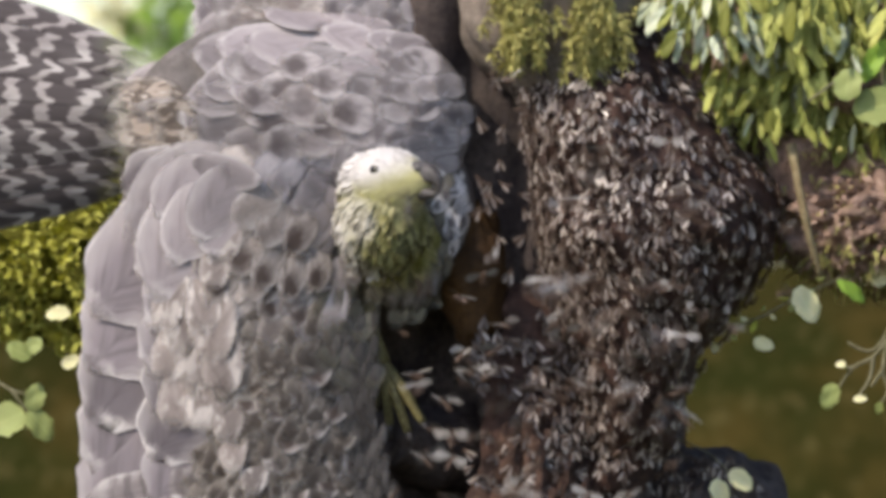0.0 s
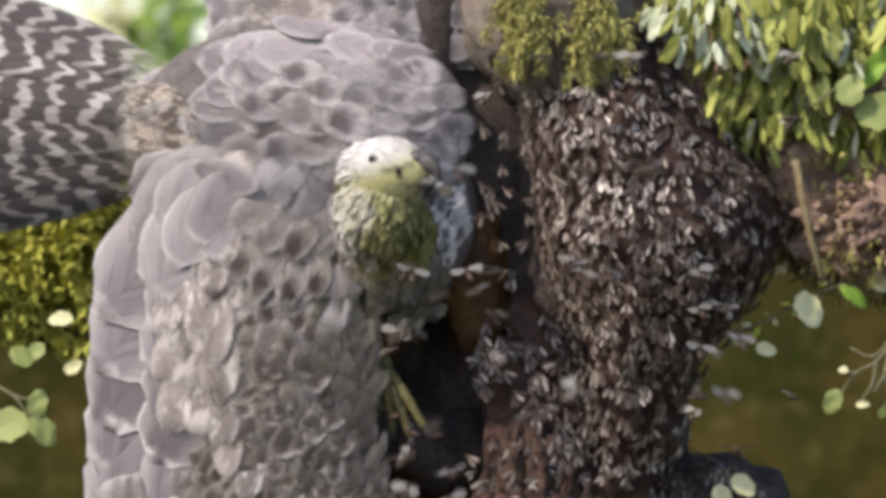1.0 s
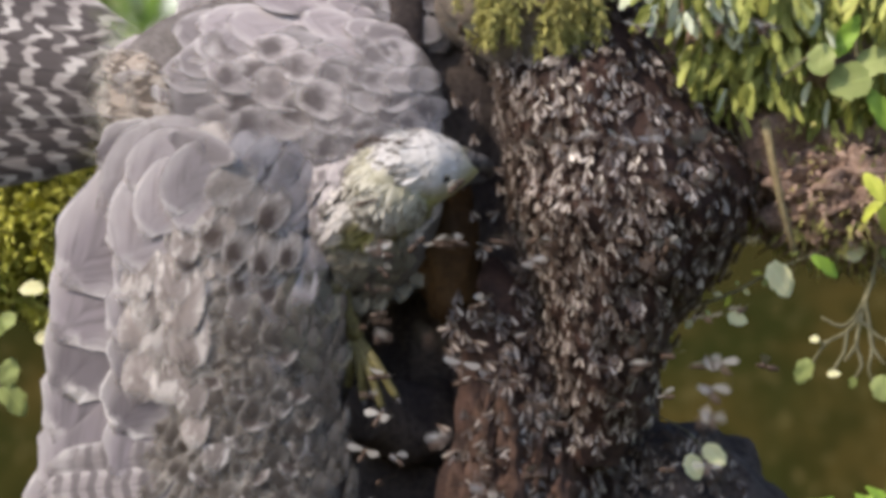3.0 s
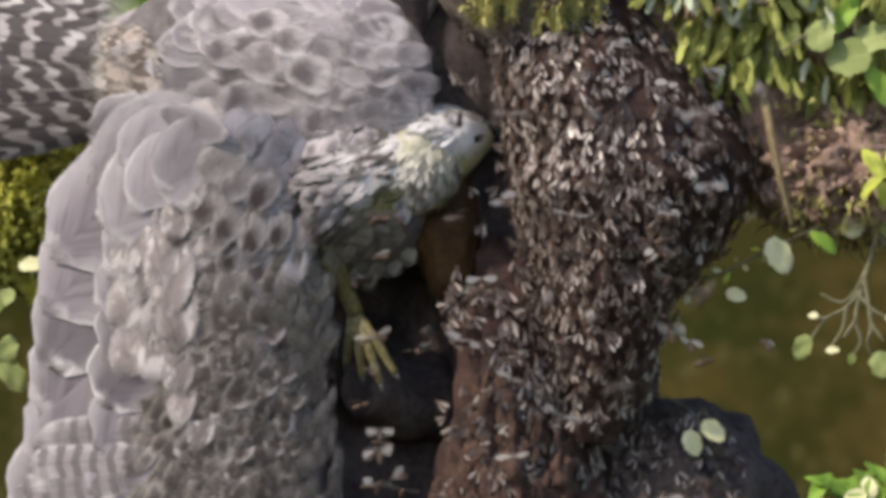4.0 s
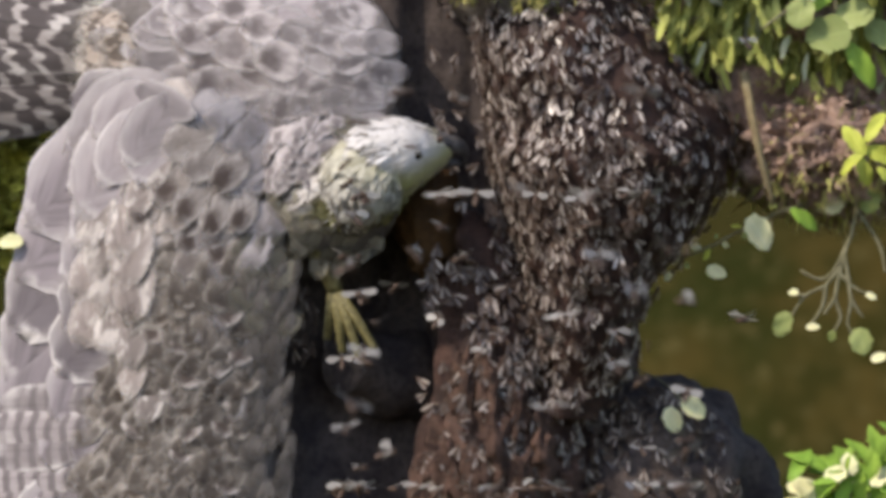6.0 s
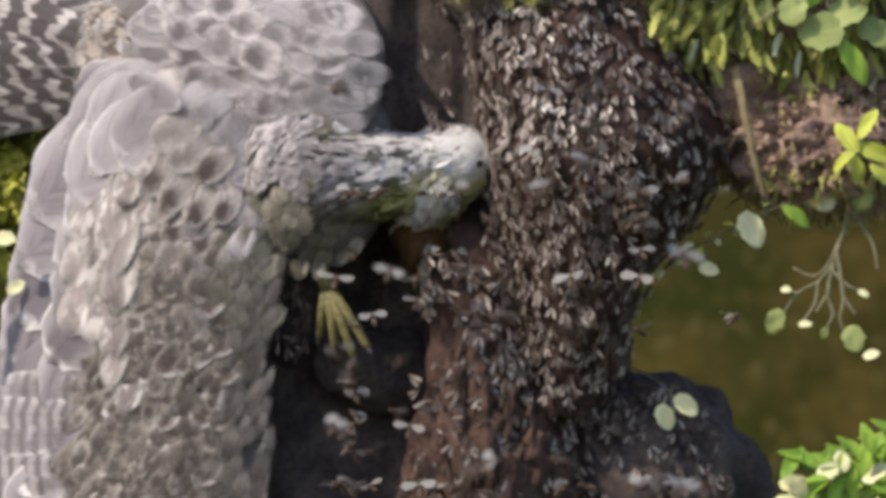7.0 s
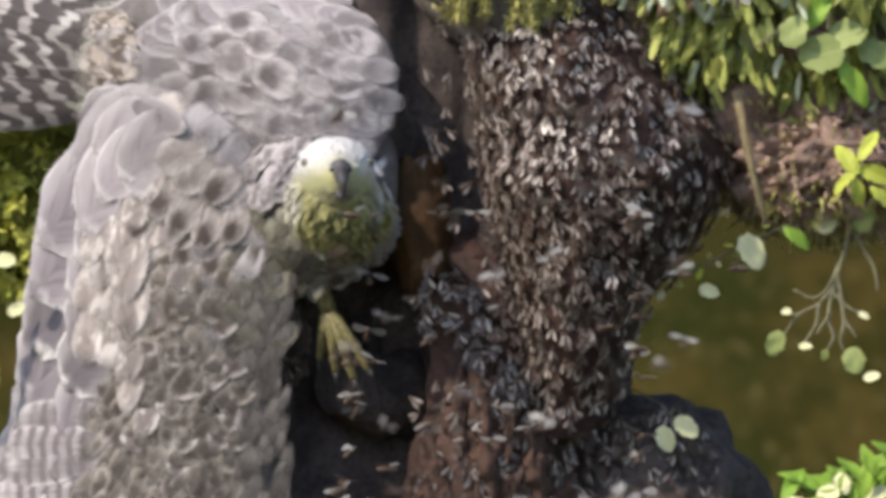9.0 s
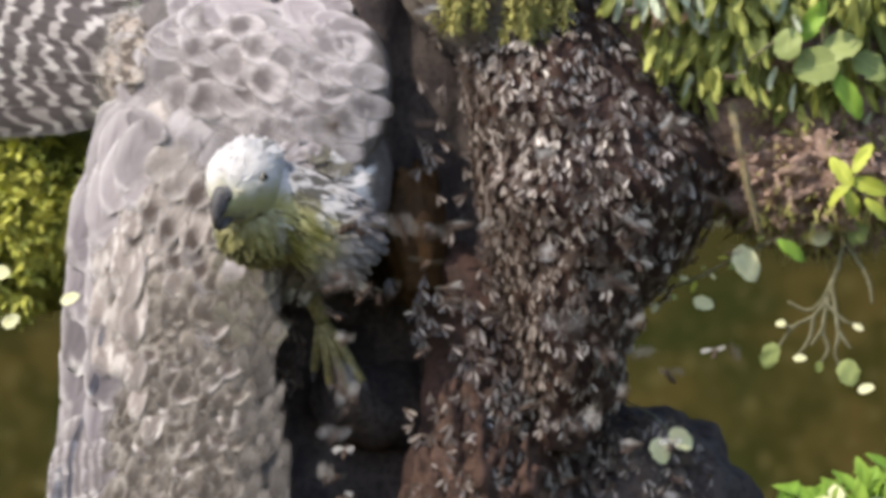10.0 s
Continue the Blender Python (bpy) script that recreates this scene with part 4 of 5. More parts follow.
def lay(kind, parent, pivot, fn, px, py, ang, length, width, rise=1.5, proud=0.0, roll=0.0, name="feather"):
    """A feather rooted at a plan place on the surface fn; ang: where its tip points in the plan, 0 right, 90 up; rise: how far the tip stands off."""
    a = radians(ang)
    tx, ty = px + length * math.cos(a), py - length * math.sin(a)
    p = W(px, py, fn(px, py) - proud + 8)
    q = W(tx, ty, fn(tx, ty) - proud - rise - 2.5)
    n = surface_normal(fn, (px + tx) / 2, (py + ty) / 2)
    m = aim(p - pivot, q - p, n, radians(roll))
    L = (q - p).length
    return piece(name, rng.choice(FM[kind]), parent, m, (L, width * S * rng.choice((-1, 1)), L))


def joined_feathers(name, poses, mat, parent, label, tip=0.5):
    """Feathers too small to pick apart, as one mesh: poses are (matrix, length, width)."""
    nu, nv = 5, 7
    pts, uvs = [], []
    for j in range(nv + 1):
        f = math.sin(math.pi / 2 * j / nv) ** 0.9
        body = 0.2 + 0.8 * math.sin(math.pi / 2 * min(1, f / 0.45))
        end = 1.0 if f < 1 - tip else math.sqrt(max(0.0, 1 - ((f - 1 + tip) / tip) ** 2))
        w = 0.5 * body * max(0.05, end)
        for i in range(nu):
            u = -1 + 2 * i / (nu - 1)
            pts.append(Vector((f, u * w, -0.05 * u * u * w)))
            uvs.append((0.5 + 0.5 * u, f))
    quads = [(j * nu + i, j * nu + i + 1, (j + 1) * nu + i + 1, (j + 1) * nu + i) for j in range(nv) for i in range(nu - 1)]
    verts, faces, uvl = [], [], []
    for m, length, width in poses:
        b = len(verts)
        verts += [tuple(m @ Vector((q.x * length, q.y * width, q.z * length))) for q in pts]
        for q in quads:
            faces.append(tuple(b + k for k in q))
            uvl += [c for k in q for c in uvs[k]]
    ob = sheet(name, verts, faces, mat, parent, label)
    layer = ob.data.uv_layers.new(name="uv")
    layer.data.foreach_set("uv", uvl)
    ob["kind"] = "stuff"
    return ob


XL_Y, XL = [230, 300, 380, 430, 560, 700, 800, 900, 1060], [250, 205, 182, 165, 132, 140, 165, 150, 120]
XR_Y, XR = [230, 300, 450, 540, 640, 880, 1060], [600, 640, 670, 680, 684, 716, 740]


def wing_depth(px, py):
    l, r = interp(py, XL_Y, XL), interp(py, XR_Y, XR)
    u = max(-1.2, min(1.2, (2 * px - l - r) / (r - l)))
    return -45 + 85 * u * u + 12 * u + 8 * noise.noise(Vector((px * 0.009, py * 0.009, 0.5)))


def body_depth(px, py):
    u, v = (px - 540) / 335, (py - 215) / 192
    return 120 - 140 * math.sqrt(max(0.02, 1 - min(0.98, abs(u) ** 4 + v * v))) + 5 * noise.noise(Vector((px * 0.01, py * 0.01, 3.0)))


def far_wing_depth(px, py):
    u = (px - 610) / 300
    return 95 + 45 * u * u - (py - 40) * 0.10


def tail_depth(px, py):
    return 75 + 0.0012 * (py - 210) ** 2 + 0.06 * (270 - px)


def hull(fn, xs, left, right, y0, y1, pivot, thick, step=14, n=26):
    """A padded solid under the plumage: front on fn, back at a depth behind it."""
    bm = bmesh.new()
    front, back = [], []
    py = y0
    while py <= y1:
        l, r = left(py), right(py)
        rf, rb = [], []
        for i in range(n + 1):
            u = -1 + 2 * i / n
            px = (l + r) / 2 + (r - l) / 2 * u
            end = min(1, (py - y0) / 40, (y1 - py) / 40)
            edge = math.sqrt(max(0, 1 - u ** 4)) * max(0, end)
            d = fn(px, py) + 13
            rf.append(bm.verts.new(W(px, py, d) - pivot))
            rb.append(bm.verts.new(W(px, py, d + 1 + thick * edge) - pivot))
        front.append(rf)
        back.append(rb)
        py += step
    for rows in (front, back):
        for a, b in zip(rows, rows[1:]):
            for i in range(n):
                bm.faces.new((a[i], a[i + 1], b[i + 1], b[i]))
    bmesh.ops.remove_doubles(bm, verts=bm.verts, dist=0.0008)
    bmesh.ops.recalc_face_normals(bm, faces=bm.faces)
    return bm


BIRD = thing("honey_buzzard", P_ROOT, "grey-brown honey buzzard with a white face clinging to the nest tree", "bird")


def build_body():
    def half(py):
        return 308 * max(0.0, 1 - abs((py - 215) / 190) ** 2.4) ** 0.5

    body = part("body", hull(body_depth, None, lambda y: 545 - half(y), lambda y: 545 + half(y) * 0.93, 30, 400, P_ROOT, 130), DOWN, BIRD, "grey back with scalloped feathers")
    rows = 0
    px = 848.0
    while px > 322:
        small = interp(px, [320, 520, 640, 720, 850], [1.3, 1.2, 1.0, 0.72, 0.6])
        step = 52 * small
        py = 40 + (rows % 2) * step * 0.5
        rows += 1
        while py < 385:
            v, u = (py - 215) / 190, (px - 545) / 305
            if v * v + abs(u) ** 2.6 < 1.0 and v * v + abs(u - 0.36 * small) ** 2.6 < 1.25 and not (py < 150 and px < 500 - (py - 40) * 0.5):
                kind = "soft" if py > 265 and px > 430 else "nape" if px > 700 or rng.random() < 0.2 else "covert"
                if px < 440 or py < 105:
                    kind = "lilac"
                lay(kind, body, P_ROOT, body_depth, px + rng.uniform(-9, 9), py + rng.uniform(-9, 9), 183 + (py - 215) * 0.10 + rng.gauss(0, 8), 122 * small * rng.uniform(0.95, 1.2),
                    80 * small * rng.uniform(0.95, 1.2), 1.5, 2 + (px < 480) * 1.5, rng.gauss(0, 3))
            py += step
        px -= 44 * small
    for px, py, ang, L, w in ((450, 195, 186, 140, 90), (455, 155, 190, 130, 84), (475, 125, 194, 130, 80), (505, 98, 192, 130, 76), (520, 150, 184, 120, 74)):
        lay("lilac", body, P_ROOT, body_depth, px, py, ang, L, w, 1, 3, rng.gauss(0, 2))
    for px, py, ang, L, w in ((680, 210, 172, 104, 78), (560, 250, 186, 110, 80), (640, 150, 176, 105, 70), (520, 175, 180, 105, 66), (590, 120, 176, 110, 66)):
        lay("covert", body, P_ROOT, body_depth, px, py, ang, L, w, 5, 7, rng.gauss(0, 3))
    # tail coverts
    for px, py, ang, L, w, k in ((345, 185, 180, 150, 62, "rump"), (340, 222, 184, 150, 62, "rump"), (345, 250, 192, 140, 58, "rump"),
                                 (360, 210, 182, 130, 60, "covert"), (320, 165, 172, 120, 52, "rump"), (330, 205, 180, 115, 50, "rump"), (322, 240, 190, 118, 50, "rump"), (362, 190, 182, 110, 50, "rump"), (365, 235, 190, 105, 50, "rump")):
        lay(k, body, P_ROOT, lambda a, b: min(body_depth(a, b), 62 - 0.12 * (a - 280)), px, py, ang + rng.gauss(0, 6), L, w * 1.2, 7, 8 + rng.uniform(0, 6), rng.gauss(0, 8))
    return body


def build_tail():
    tail = part("tail", hull(tail_depth, None, lambda y: 230, lambda y: 330, 150, 280, P_ROOT, 26), DOWN, BIRD, "dark and pale barred tail")
    for i in range(8):
        f = i / 7
        py, ang = 138 + 150 * f, 162 + 30 * f + rng.uniform(-1.2, 1.2)
        lay("barred", tail, P_ROOT, tail_depth, 310, py, ang, 590 + 20 * math.sin(math.pi * f), 112, 2, 14 - 4 * abs(i - 3), rng.uniform(-6, 6), "tail_feather")


def build_wing():
    pv = W(*WING_PX)
    wing = part("wing", hull(wing_depth, None, lambda y: interp(y, XL_Y, XL) + 26, lambda y: interp(y, XR_Y, XR) - 40, 300, 1075, pv, 40, 16), DOWN, BIRD, "drooping near wing with scalloped grey feathers")
    wing.location = pv - P_ROOT
    def by_tip(kind, tx, ty, ang, length, width, *more):
        a = radians(ang)
        return lay(kind, wing, pv, wing_depth, tx - length * math.cos(a), ty + length * math.sin(a), ang, length, width, *more)

    for k in range(8):        # flight feathers along the rear edge, lowest first
        py = 1240 - k * 98
        ang = interp(py, [300, 460, 620], [200, 226, 232]) + rng.uniform(-4, 4)
        by_tip("plain", interp(py, XL_Y, XL) + interp(py, [430, 560, 700], [44, 28, 10]) + rng.uniform(-5, 5), py, ang, 330, 205, 1.5, 2 + k * 0.5, rng.uniform(-2, 2), "flight_feather")
    for k in range(9):        # greater coverts
        py = 1130 - k * 78
        ang = interp(py, [310, 450, 640], [200, 222, 232]) + rng.uniform(-5, 5)
        by_tip("plain", interp(py, XL_Y, XL) + 118 + rng.uniform(-14, 14), py, ang, 230, 150, 4, 5 + k * 0.2, rng.uniform(-3, 3))
    for k in range(9):        # barred quills below, one over the other
        py = 1240 - k * 44
        by_tip("faint", interp(py, XL_Y, XL) + 2 + rng.uniform(-6, 6), py, 189 + rng.uniform(-2, 2), 225, 78, 3, 17 + k * 0.4, rng.uniform(-2, 2), "flight_feather")
    for px, py, ang, L, w in ((330, 700, 252, 150, 92), (390, 712, 262, 140, 84), (284, 690, 248, 150, 80), (370, 655, 256, 150, 86), (310, 640, 250, 150, 84), (285, 600, 250, 140, 70),
                              (350, 600, 258, 120, 76), (300, 768, 250, 120, 84), (352, 772, 256, 110, 76), (398, 792, 262, 110, 64), (405, 845, 258, 100, 56), (440, 885, 250, 90, 56)):
        by_tip("tan", px, py, ang + 6 + rng.gauss(0, 4), L * 1.1, w, 3, 12 + rng.uniform(-1, 1), rng.gauss(0, 4))
    for row in range(5):      # median coverts, pale-edged
        for i in range(11):
            py = 600 + i * 46 + row * 18
            l = interp(py, XL_Y, XL)
            px = l + 282 + row * 50 + rng.uniform(-16, 16)
            lay(rng.choice(["mottle", "mottle", "mottle", "tan", "brown"] if row < 2 else ["mottle", "mottle", "brown"]), wing, pv, wing_depth, px, py - 30, 238 + rng.gauss(0, 13), 76 * rng.uniform(0.85, 1.2), 52 * rng.uniform(0.85, 1.2), 2, 8, rng.gauss(0, 6))
    row, py = 0, 268
    while py < 640:           # lesser coverts of the shoulder
        l, r = interp(py, XL_Y, XL), interp(py, XR_Y, XR)
        px = 400 + (row % 2) * 18
        while px < r + 4:
            s = interp(px, [400, 560, 690], [1.15, 1.0, 0.75])
            kind = "belly" if py > 470 and px > r - 75 else "soft" if (py < 360 and px > 470) or px > 590 else "brown" if py < 545 else "mottle"
            lay(kind, wing, pv, wing_depth, px + rng.uniform(-8, 8), py + rng.uniform(-8, 8), 236 + rng.gauss(0, 10), 92 * s * rng.uniform(0.9, 1.2), 60 * s * rng.uniform(0.9, 1.15), 1.5, 9, rng.gauss(0, 4))
            px += 45 * s
        py += 36
        row += 1
    # shoulder feathers, the lowest first: two broad plain ones, pale ovals, dark-centred ones, a long pale-edged one below
    for kind, px, py, ang, L, w, up in (("lilac", 266, 532, 236, 270, 190, 9), ("lilac", 222, 425, 212, 270, 200, 10), ("plain", 212, 330, 192, 150, 110, 10), ("lilac", 300, 470, 238, 190, 120, 12),
                                        ("lilac", 372, 462, 258, 170, 90, 13), ("lilac", 268, 385, 216, 170, 120, 14), ("lilac", 345, 430, 240, 165, 105, 16), ("tan", 372, 520, 262, 90, 60, 13),
                                        ("soft", 545, 552, 338, 190, 76, 13), ("tan", 398, 470, 262, 130, 58, 14), ("lilac", 468, 322, 346, 150, 62, 17), ("brown", 408, 405, 222, 125, 82, 16),
                                        ("brown", 405, 500, 240, 120, 70, 15), ("brown", 455, 525, 250, 112, 66, 15), ("brown", 503, 540, 252, 105, 60, 15), ("brown", 452, 440, 226, 110, 72, 16),
                                        ("brown", 552, 525, 256, 95, 56, 15), ("brown", 505, 455, 240, 105, 66, 15)):
        by_tip(kind, px, py, ang, L, w, 4, up, rng.gauss(0, 3))
    poses, plain = [], []
    py = 545
    while py < 1072:          # fine mottled coverts down to the leading edge
        l, r = interp(py, XL_Y, XL), interp(py, XR_Y, XR)
        px = interp(py, [545, 640, 1060], [420, 400, 385]) + 40 * noise.noise(Vector((py * 0.02, 0, 5)))
        while px < r - 6 + 14 * noise.noise(Vector((py * 0.03, 4, 1))):
            edge = px > r - 95 + 50 * noise.noise(Vector((py * 0.015, 0, 2)))
            a = radians(262 + rng.gauss(0, 7) if edge else 238 + rng.gauss(0, 17))
            x0, y0, L = min(px + rng.uniform(-12, 12), r - 16), py + rng.uniform(-12, 12), rng.uniform(50, 100)
            p = W(x0, y0, wing_depth(x0, y0) - 7)
            x1, y1 = x0 + L * math.cos(a), y0 - L * math.sin(a)
            q = W(x1, y1, wing_depth(x1, y1) - 8.6 - rng.uniform(0, 1))
            (plain if edge else poses).append((aim(p - pv, q - p, surface_normal(wing_depth, x0, y0), radians(rng.gauss(0, 3))), L * S, L * S * (rng.uniform(0.3, 0.45) if edge else rng.uniform(0.42, 0.68))))
            px += 25
        py += 20
    joined_feathers("fine_plumage", poses, F_SMALL, wing, "fine mottled brown and pale coverts")
    joined_feathers("leading_edge", plain, F_EDGE, wing, "smooth grey-brown feathers of the leading edge")
    return wing


def build_far_wing():
    pv = P_ROOT
    xl = lambda y: interp(y, [-160, 0, 60, 110], [400, 350, 335, 350])
    wing = part("wing", hull(far_wing_depth, None, lambda y: xl(y) + 20, lambda y: interp(y, [-160, 0, 110], [905, 880, 835]), -160, 110, pv, 36, 12), DOWN, BIRD, "raised far wing with pale-edged feathers")
    for row in range(5):
        px, i = 880.0 - row * 12, 0
        while px > 460:
            big = px < 640
            py = -130 + row * 46 + (i % 2) * 22 + rng.uniform(-8, 8)
            lay(rng.choice(["covert", "lilac", "tan"]) if big else "nape", wing, pv, far_wing_depth, px, py, 186 + rng.gauss(0, 7), 150 if big else 78, 92 if big else 56, 5, 3, rng.gauss(0, 5))
            px -= 58 if big else 34
            i += 1
    for py in range(-150, 110, 44):
        lay("plain", wing, pv, far_wing_depth, 505, py, 183 + rng.uniform(-4, 4), 170, 120, 2, -2, 0, "flight_feather")
    return wing


def breast_depth(px, py):
    u, v = (px - 692) / 156, (py - 380) / 170
    return 115 - 140 * math.sqrt(max(0.02, 1 - min(0.98, u * u + v * v))) + 5 * noise.noise(Vector((px * 0.02, py * 0.02, 6.0)))


def build_breast():
    def half(py):
        return 150 * math.sqrt(max(0.0, 1 - ((py - 380) / 170) ** 2))

    breast = part("breast", hull(breast_depth, None, lambda y: 695 - half(y), lambda y: 695 + half(y), 214, 546, P_ROOT, 120), DOWN, BIRD, "flecked breast shading to olive on the belly")
    py, row = 222, 0
    while py < 540:
        h = half(py)
        px = 695 - h + (row % 2) * 12
        while px < 695 + h:
            kind = "fleck" if px > 795 and py < 430 else "nape" if py < 410 and px < 765 else "belly"
            lay(kind, breast, P_ROOT, breast_depth, px + rng.uniform(-5, 5), py + rng.uniform(-5, 5), 250 + (705 - px) * 0.12 + rng.gauss(0, 14), 50 * rng.uniform(0.85, 1.2), 36 * rng.uniform(0.9, 1.2), 5, 3, rng.gauss(0, 6))
            px += 27
        py += 24
        row += 1


def build_head():
    """Origin in the skull's middle, x forward, z up."""
    u = S * 1.14
    bm = bmesh.new()
    ball(bm, (0, 0, 0), (78 * u, 58 * u, 58 * u), 40, 28, 0.05, 3.0)
    for v in bm.verts:
        x = v.co.x / (78 * u)
        if x > 0.2:                           # narrow towards the bill
            k = 1 - 0.58 * (x - 0.2) ** 1.2
            v.co.y *= k
            v.co.z = v.co.z * k - 6 * u * (x - 0.2)
            v.co.x *= 1 + 0.3 * (x - 0.2)
        if v.co.z > 34 * u:                   # flat crown
            v.co.z = 34 * u + (v.co.z - 34 * u) * 0.75
        if v.co.z < -12 * u:                  # full throat
            v.co.z *= 1.28
    head = part("head", bm, HEAD, BIRD, "white crown and face with an olive-yellow streaked throat")
    # shaggy plumage
    poses = []
    r2 = random.Random(3)
    for _ in range(2300):
        a, z = r2.uniform(0, 2 * math.pi), r2.uniform(-1, 1)
        c = math.sqrt(1 - z * z)
        n = Vector((math.cos(a) * c, math.sin(a) * c, z))
        if n.x > (0.84 if z > 0.45 else 0.62):
            continue
        g = 1 - 0.58 * max(0.0, n.x - 0.2) ** 1.2
        p = Vector((n.x * 78 * u * (1 + 0.3 * max(0.0, n.x - 0.2)), n.y * 58 * u * g, (n.z * 58 * g - 6 * max(0.0, n.x - 0.2)) * u))
        if p.z > 34 * u:
            p.z = 34 * u + (p.z - 34 * u) * 0.75
        elif p.z < -12 * u:
            p.z *= 1.28
        eye = (p - Vector((25 * u, 50 * u * (1 if p.y > 0 else -1), 15 * u))).length
        if eye < 11 * u:
            continue
        back = Vector((-1, r2.gauss(0, 0.25), -0.25 - 0.9 * max(0, -z) - 0.3 * max(0, -n.x) + r2.gauss(0, 0.2)))
        dirn = back - n * back.dot(n) * 0.9 + n * r2.uniform(0.02, 0.2)
        L = r2.uniform(0.006, 0.010) if n.x > -0.1 else r2.uniform(0.012, 0.022)
        poses.append((aim(p * 0.985, dirn, n, r2.gauss(0, 0.4)), L, L * r2.uniform(0.2, 0.34)))
    joined_feathers("plumage", poses, HEAD, head, "fine pointed head feathers", 0.7)
    # throat ruff
    k = S
    bm = bmesh.new()
    ball(bm, (-14 * k, 0, -58 * k), (74 * k, 80 * k, 78 * k), 32, 22, 0.08, 3.0)
    ruff = part("ruff", bm, RUFF, head, "olive-yellow throat ruff streaked dark")
    poses = []
    for _ in range(1300):
        a, z = r2.uniform(0, 2 * math.pi), r2.uniform(-0.98, 0.75)
        c = math.sqrt(1 - z * z)
        n = Vector((math.cos(a) * c, math.sin(a) * c, z))
        q = Vector((-14 * k + n.x * 74 * k, n.y * 80 * k, -58 * k + n.z * 78 * k))
        d = Vector((-0.45 + r2.gauss(0, 0.25), n.y * 0.2 + r2.gauss(0, 0.25), -1))
        d = d - n * d.dot(n) * 0.9 + n * r2.uniform(0.02, 0.14)
        L = r2.uniform(0.012, 0.022)
        poses.append((aim(q * 0.99, d, n, r2.gauss(0, 0.3)), L, L * r2.uniform(0.2, 0.36)))
    joined_feathers("ruff_plumage", poses, RUFF, ruff, "lance-shaped throat feathers", 0.7)
    # bill
    bm = bmesh.new()
    tube(bm, curve_points([(62 * u, 0, 2 * u), (92 * u, 0, 2 * u), (108 * u, 0, -6 * u), (115 * u, 0, -20 * u), (113 * u, 0, -31 * u)], 12),
         [u * r for r in (18, 18, 17, 16, 14.5, 12.8, 10.5, 8.5, 6.5, 4.5, 3, 1.2)], 14, flat=1.0)
    for q in bm.verts:
        q.co.y *= 0.78
    upper = part("upper_bill", bm, HORN, head, "dark grey hooked bill")
    bm = bmesh.new()
    tube(bm, curve_points([(56 * u, 0, -24 * u), (86 * u, 0, -28 * u), (110 * u, 0, -32 * u)], 8), [u * r for r in (13, 12.5, 11.5, 10, 8.5, 6.5, 4.5, 1.5)], 12)
    part("lower_bill", bm, HORN, head, "grey lower bill")
    bm = bmesh.new()
    ball(bm, (75 * u, 0, 8 * u), (17 * u, 17.5 * u, 17 * u), 16, 10)
    part("cere", bm, HORN_PALE, head, "grey skin above the bill")
    for s in (-1, 1):
        bm = bmesh.new()
        ball(bm, (25 * u, s * 50 * u, 15 * u), (6.5 * u, 5.5 * u, 6.5 * u), 16, 10)
        eye = part("eye", bm, EYE_MAT, head, "small dark eye")
        bm = bmesh.new()
        ball(bm, (25 * u, s * 48.5 * u, 15 * u), (9 * u, 5.2 * u, 7.5 * u), 16, 10)
        part("eyelid", bm, IRIS, eye, "brown eye ring")
        bm = bmesh.new()
        ball(bm, (84 * u, s * 14 * u, 8 * u), (5 * u, 4 * u, 2.5 * u), 10, 6)
        part("nostril", bm, EYE_MAT, upper)
    return head, ruff


def build_neck():
    """Origin at its root on the body, z towards the head."""
    u = S
    bm = bmesh.new()
    tube(bm, [(0, 0, -84 * u), (0, 0, -62 * u), (0, 0, -20 * u), (0, 0, 60 * u), (0, 0, 110 * u), (0, 0, 134 * u)], [u * r for r in (30, 66, 78, 74, 62, 44)], 24, 0.1, 40.0)
    bmesh.ops.subdivide_edges(bm, edges=bm.edges, cuts=1, use_grid_fill=True)
    neck = part("neck", bm, NECK, BIRD, "thick olive neck streaked dark and pale")
    spots = []
    r2 = random.Random(5)
    for _ in range(1700):
        a, z = r2.uniform(0, 2 * math.pi), r2.uniform(-80, 124)
        r = interp(z, [-84, -62, -20, 60, 110, 134], [30, 66, 78, 74, 62, 44])
        n = Vector((math.cos(a), math.sin(a), 0))
        tang = Vector((-n.y, n.x, 0)) * (0.5 * noise.noise(Vector((n.x * 1.6, n.y * 1.6, z * 0.03))) + r2.gauss(0, 0.22))
        spots.append((n * r * u * 0.99 + Vector((0, 0, z * u)), n * r2.uniform(0.02, 0.22) + tang + Vector((0, 0, -1))))
    poses = []
    for p, d in spots[:1500]:
        n = Vector((p.x, p.y, 0)).normalized()
        L = r2.uniform(0.019, 0.032)
        poses.append((aim(p, d, n, r2.gauss(0, 0.15)), L, L * r2.uniform(0.24, 0.38)))
    joined_feathers("plumage", poses, NECK, neck, "lance-shaped neck feathers, dark and pale", 0.7)
    return neck


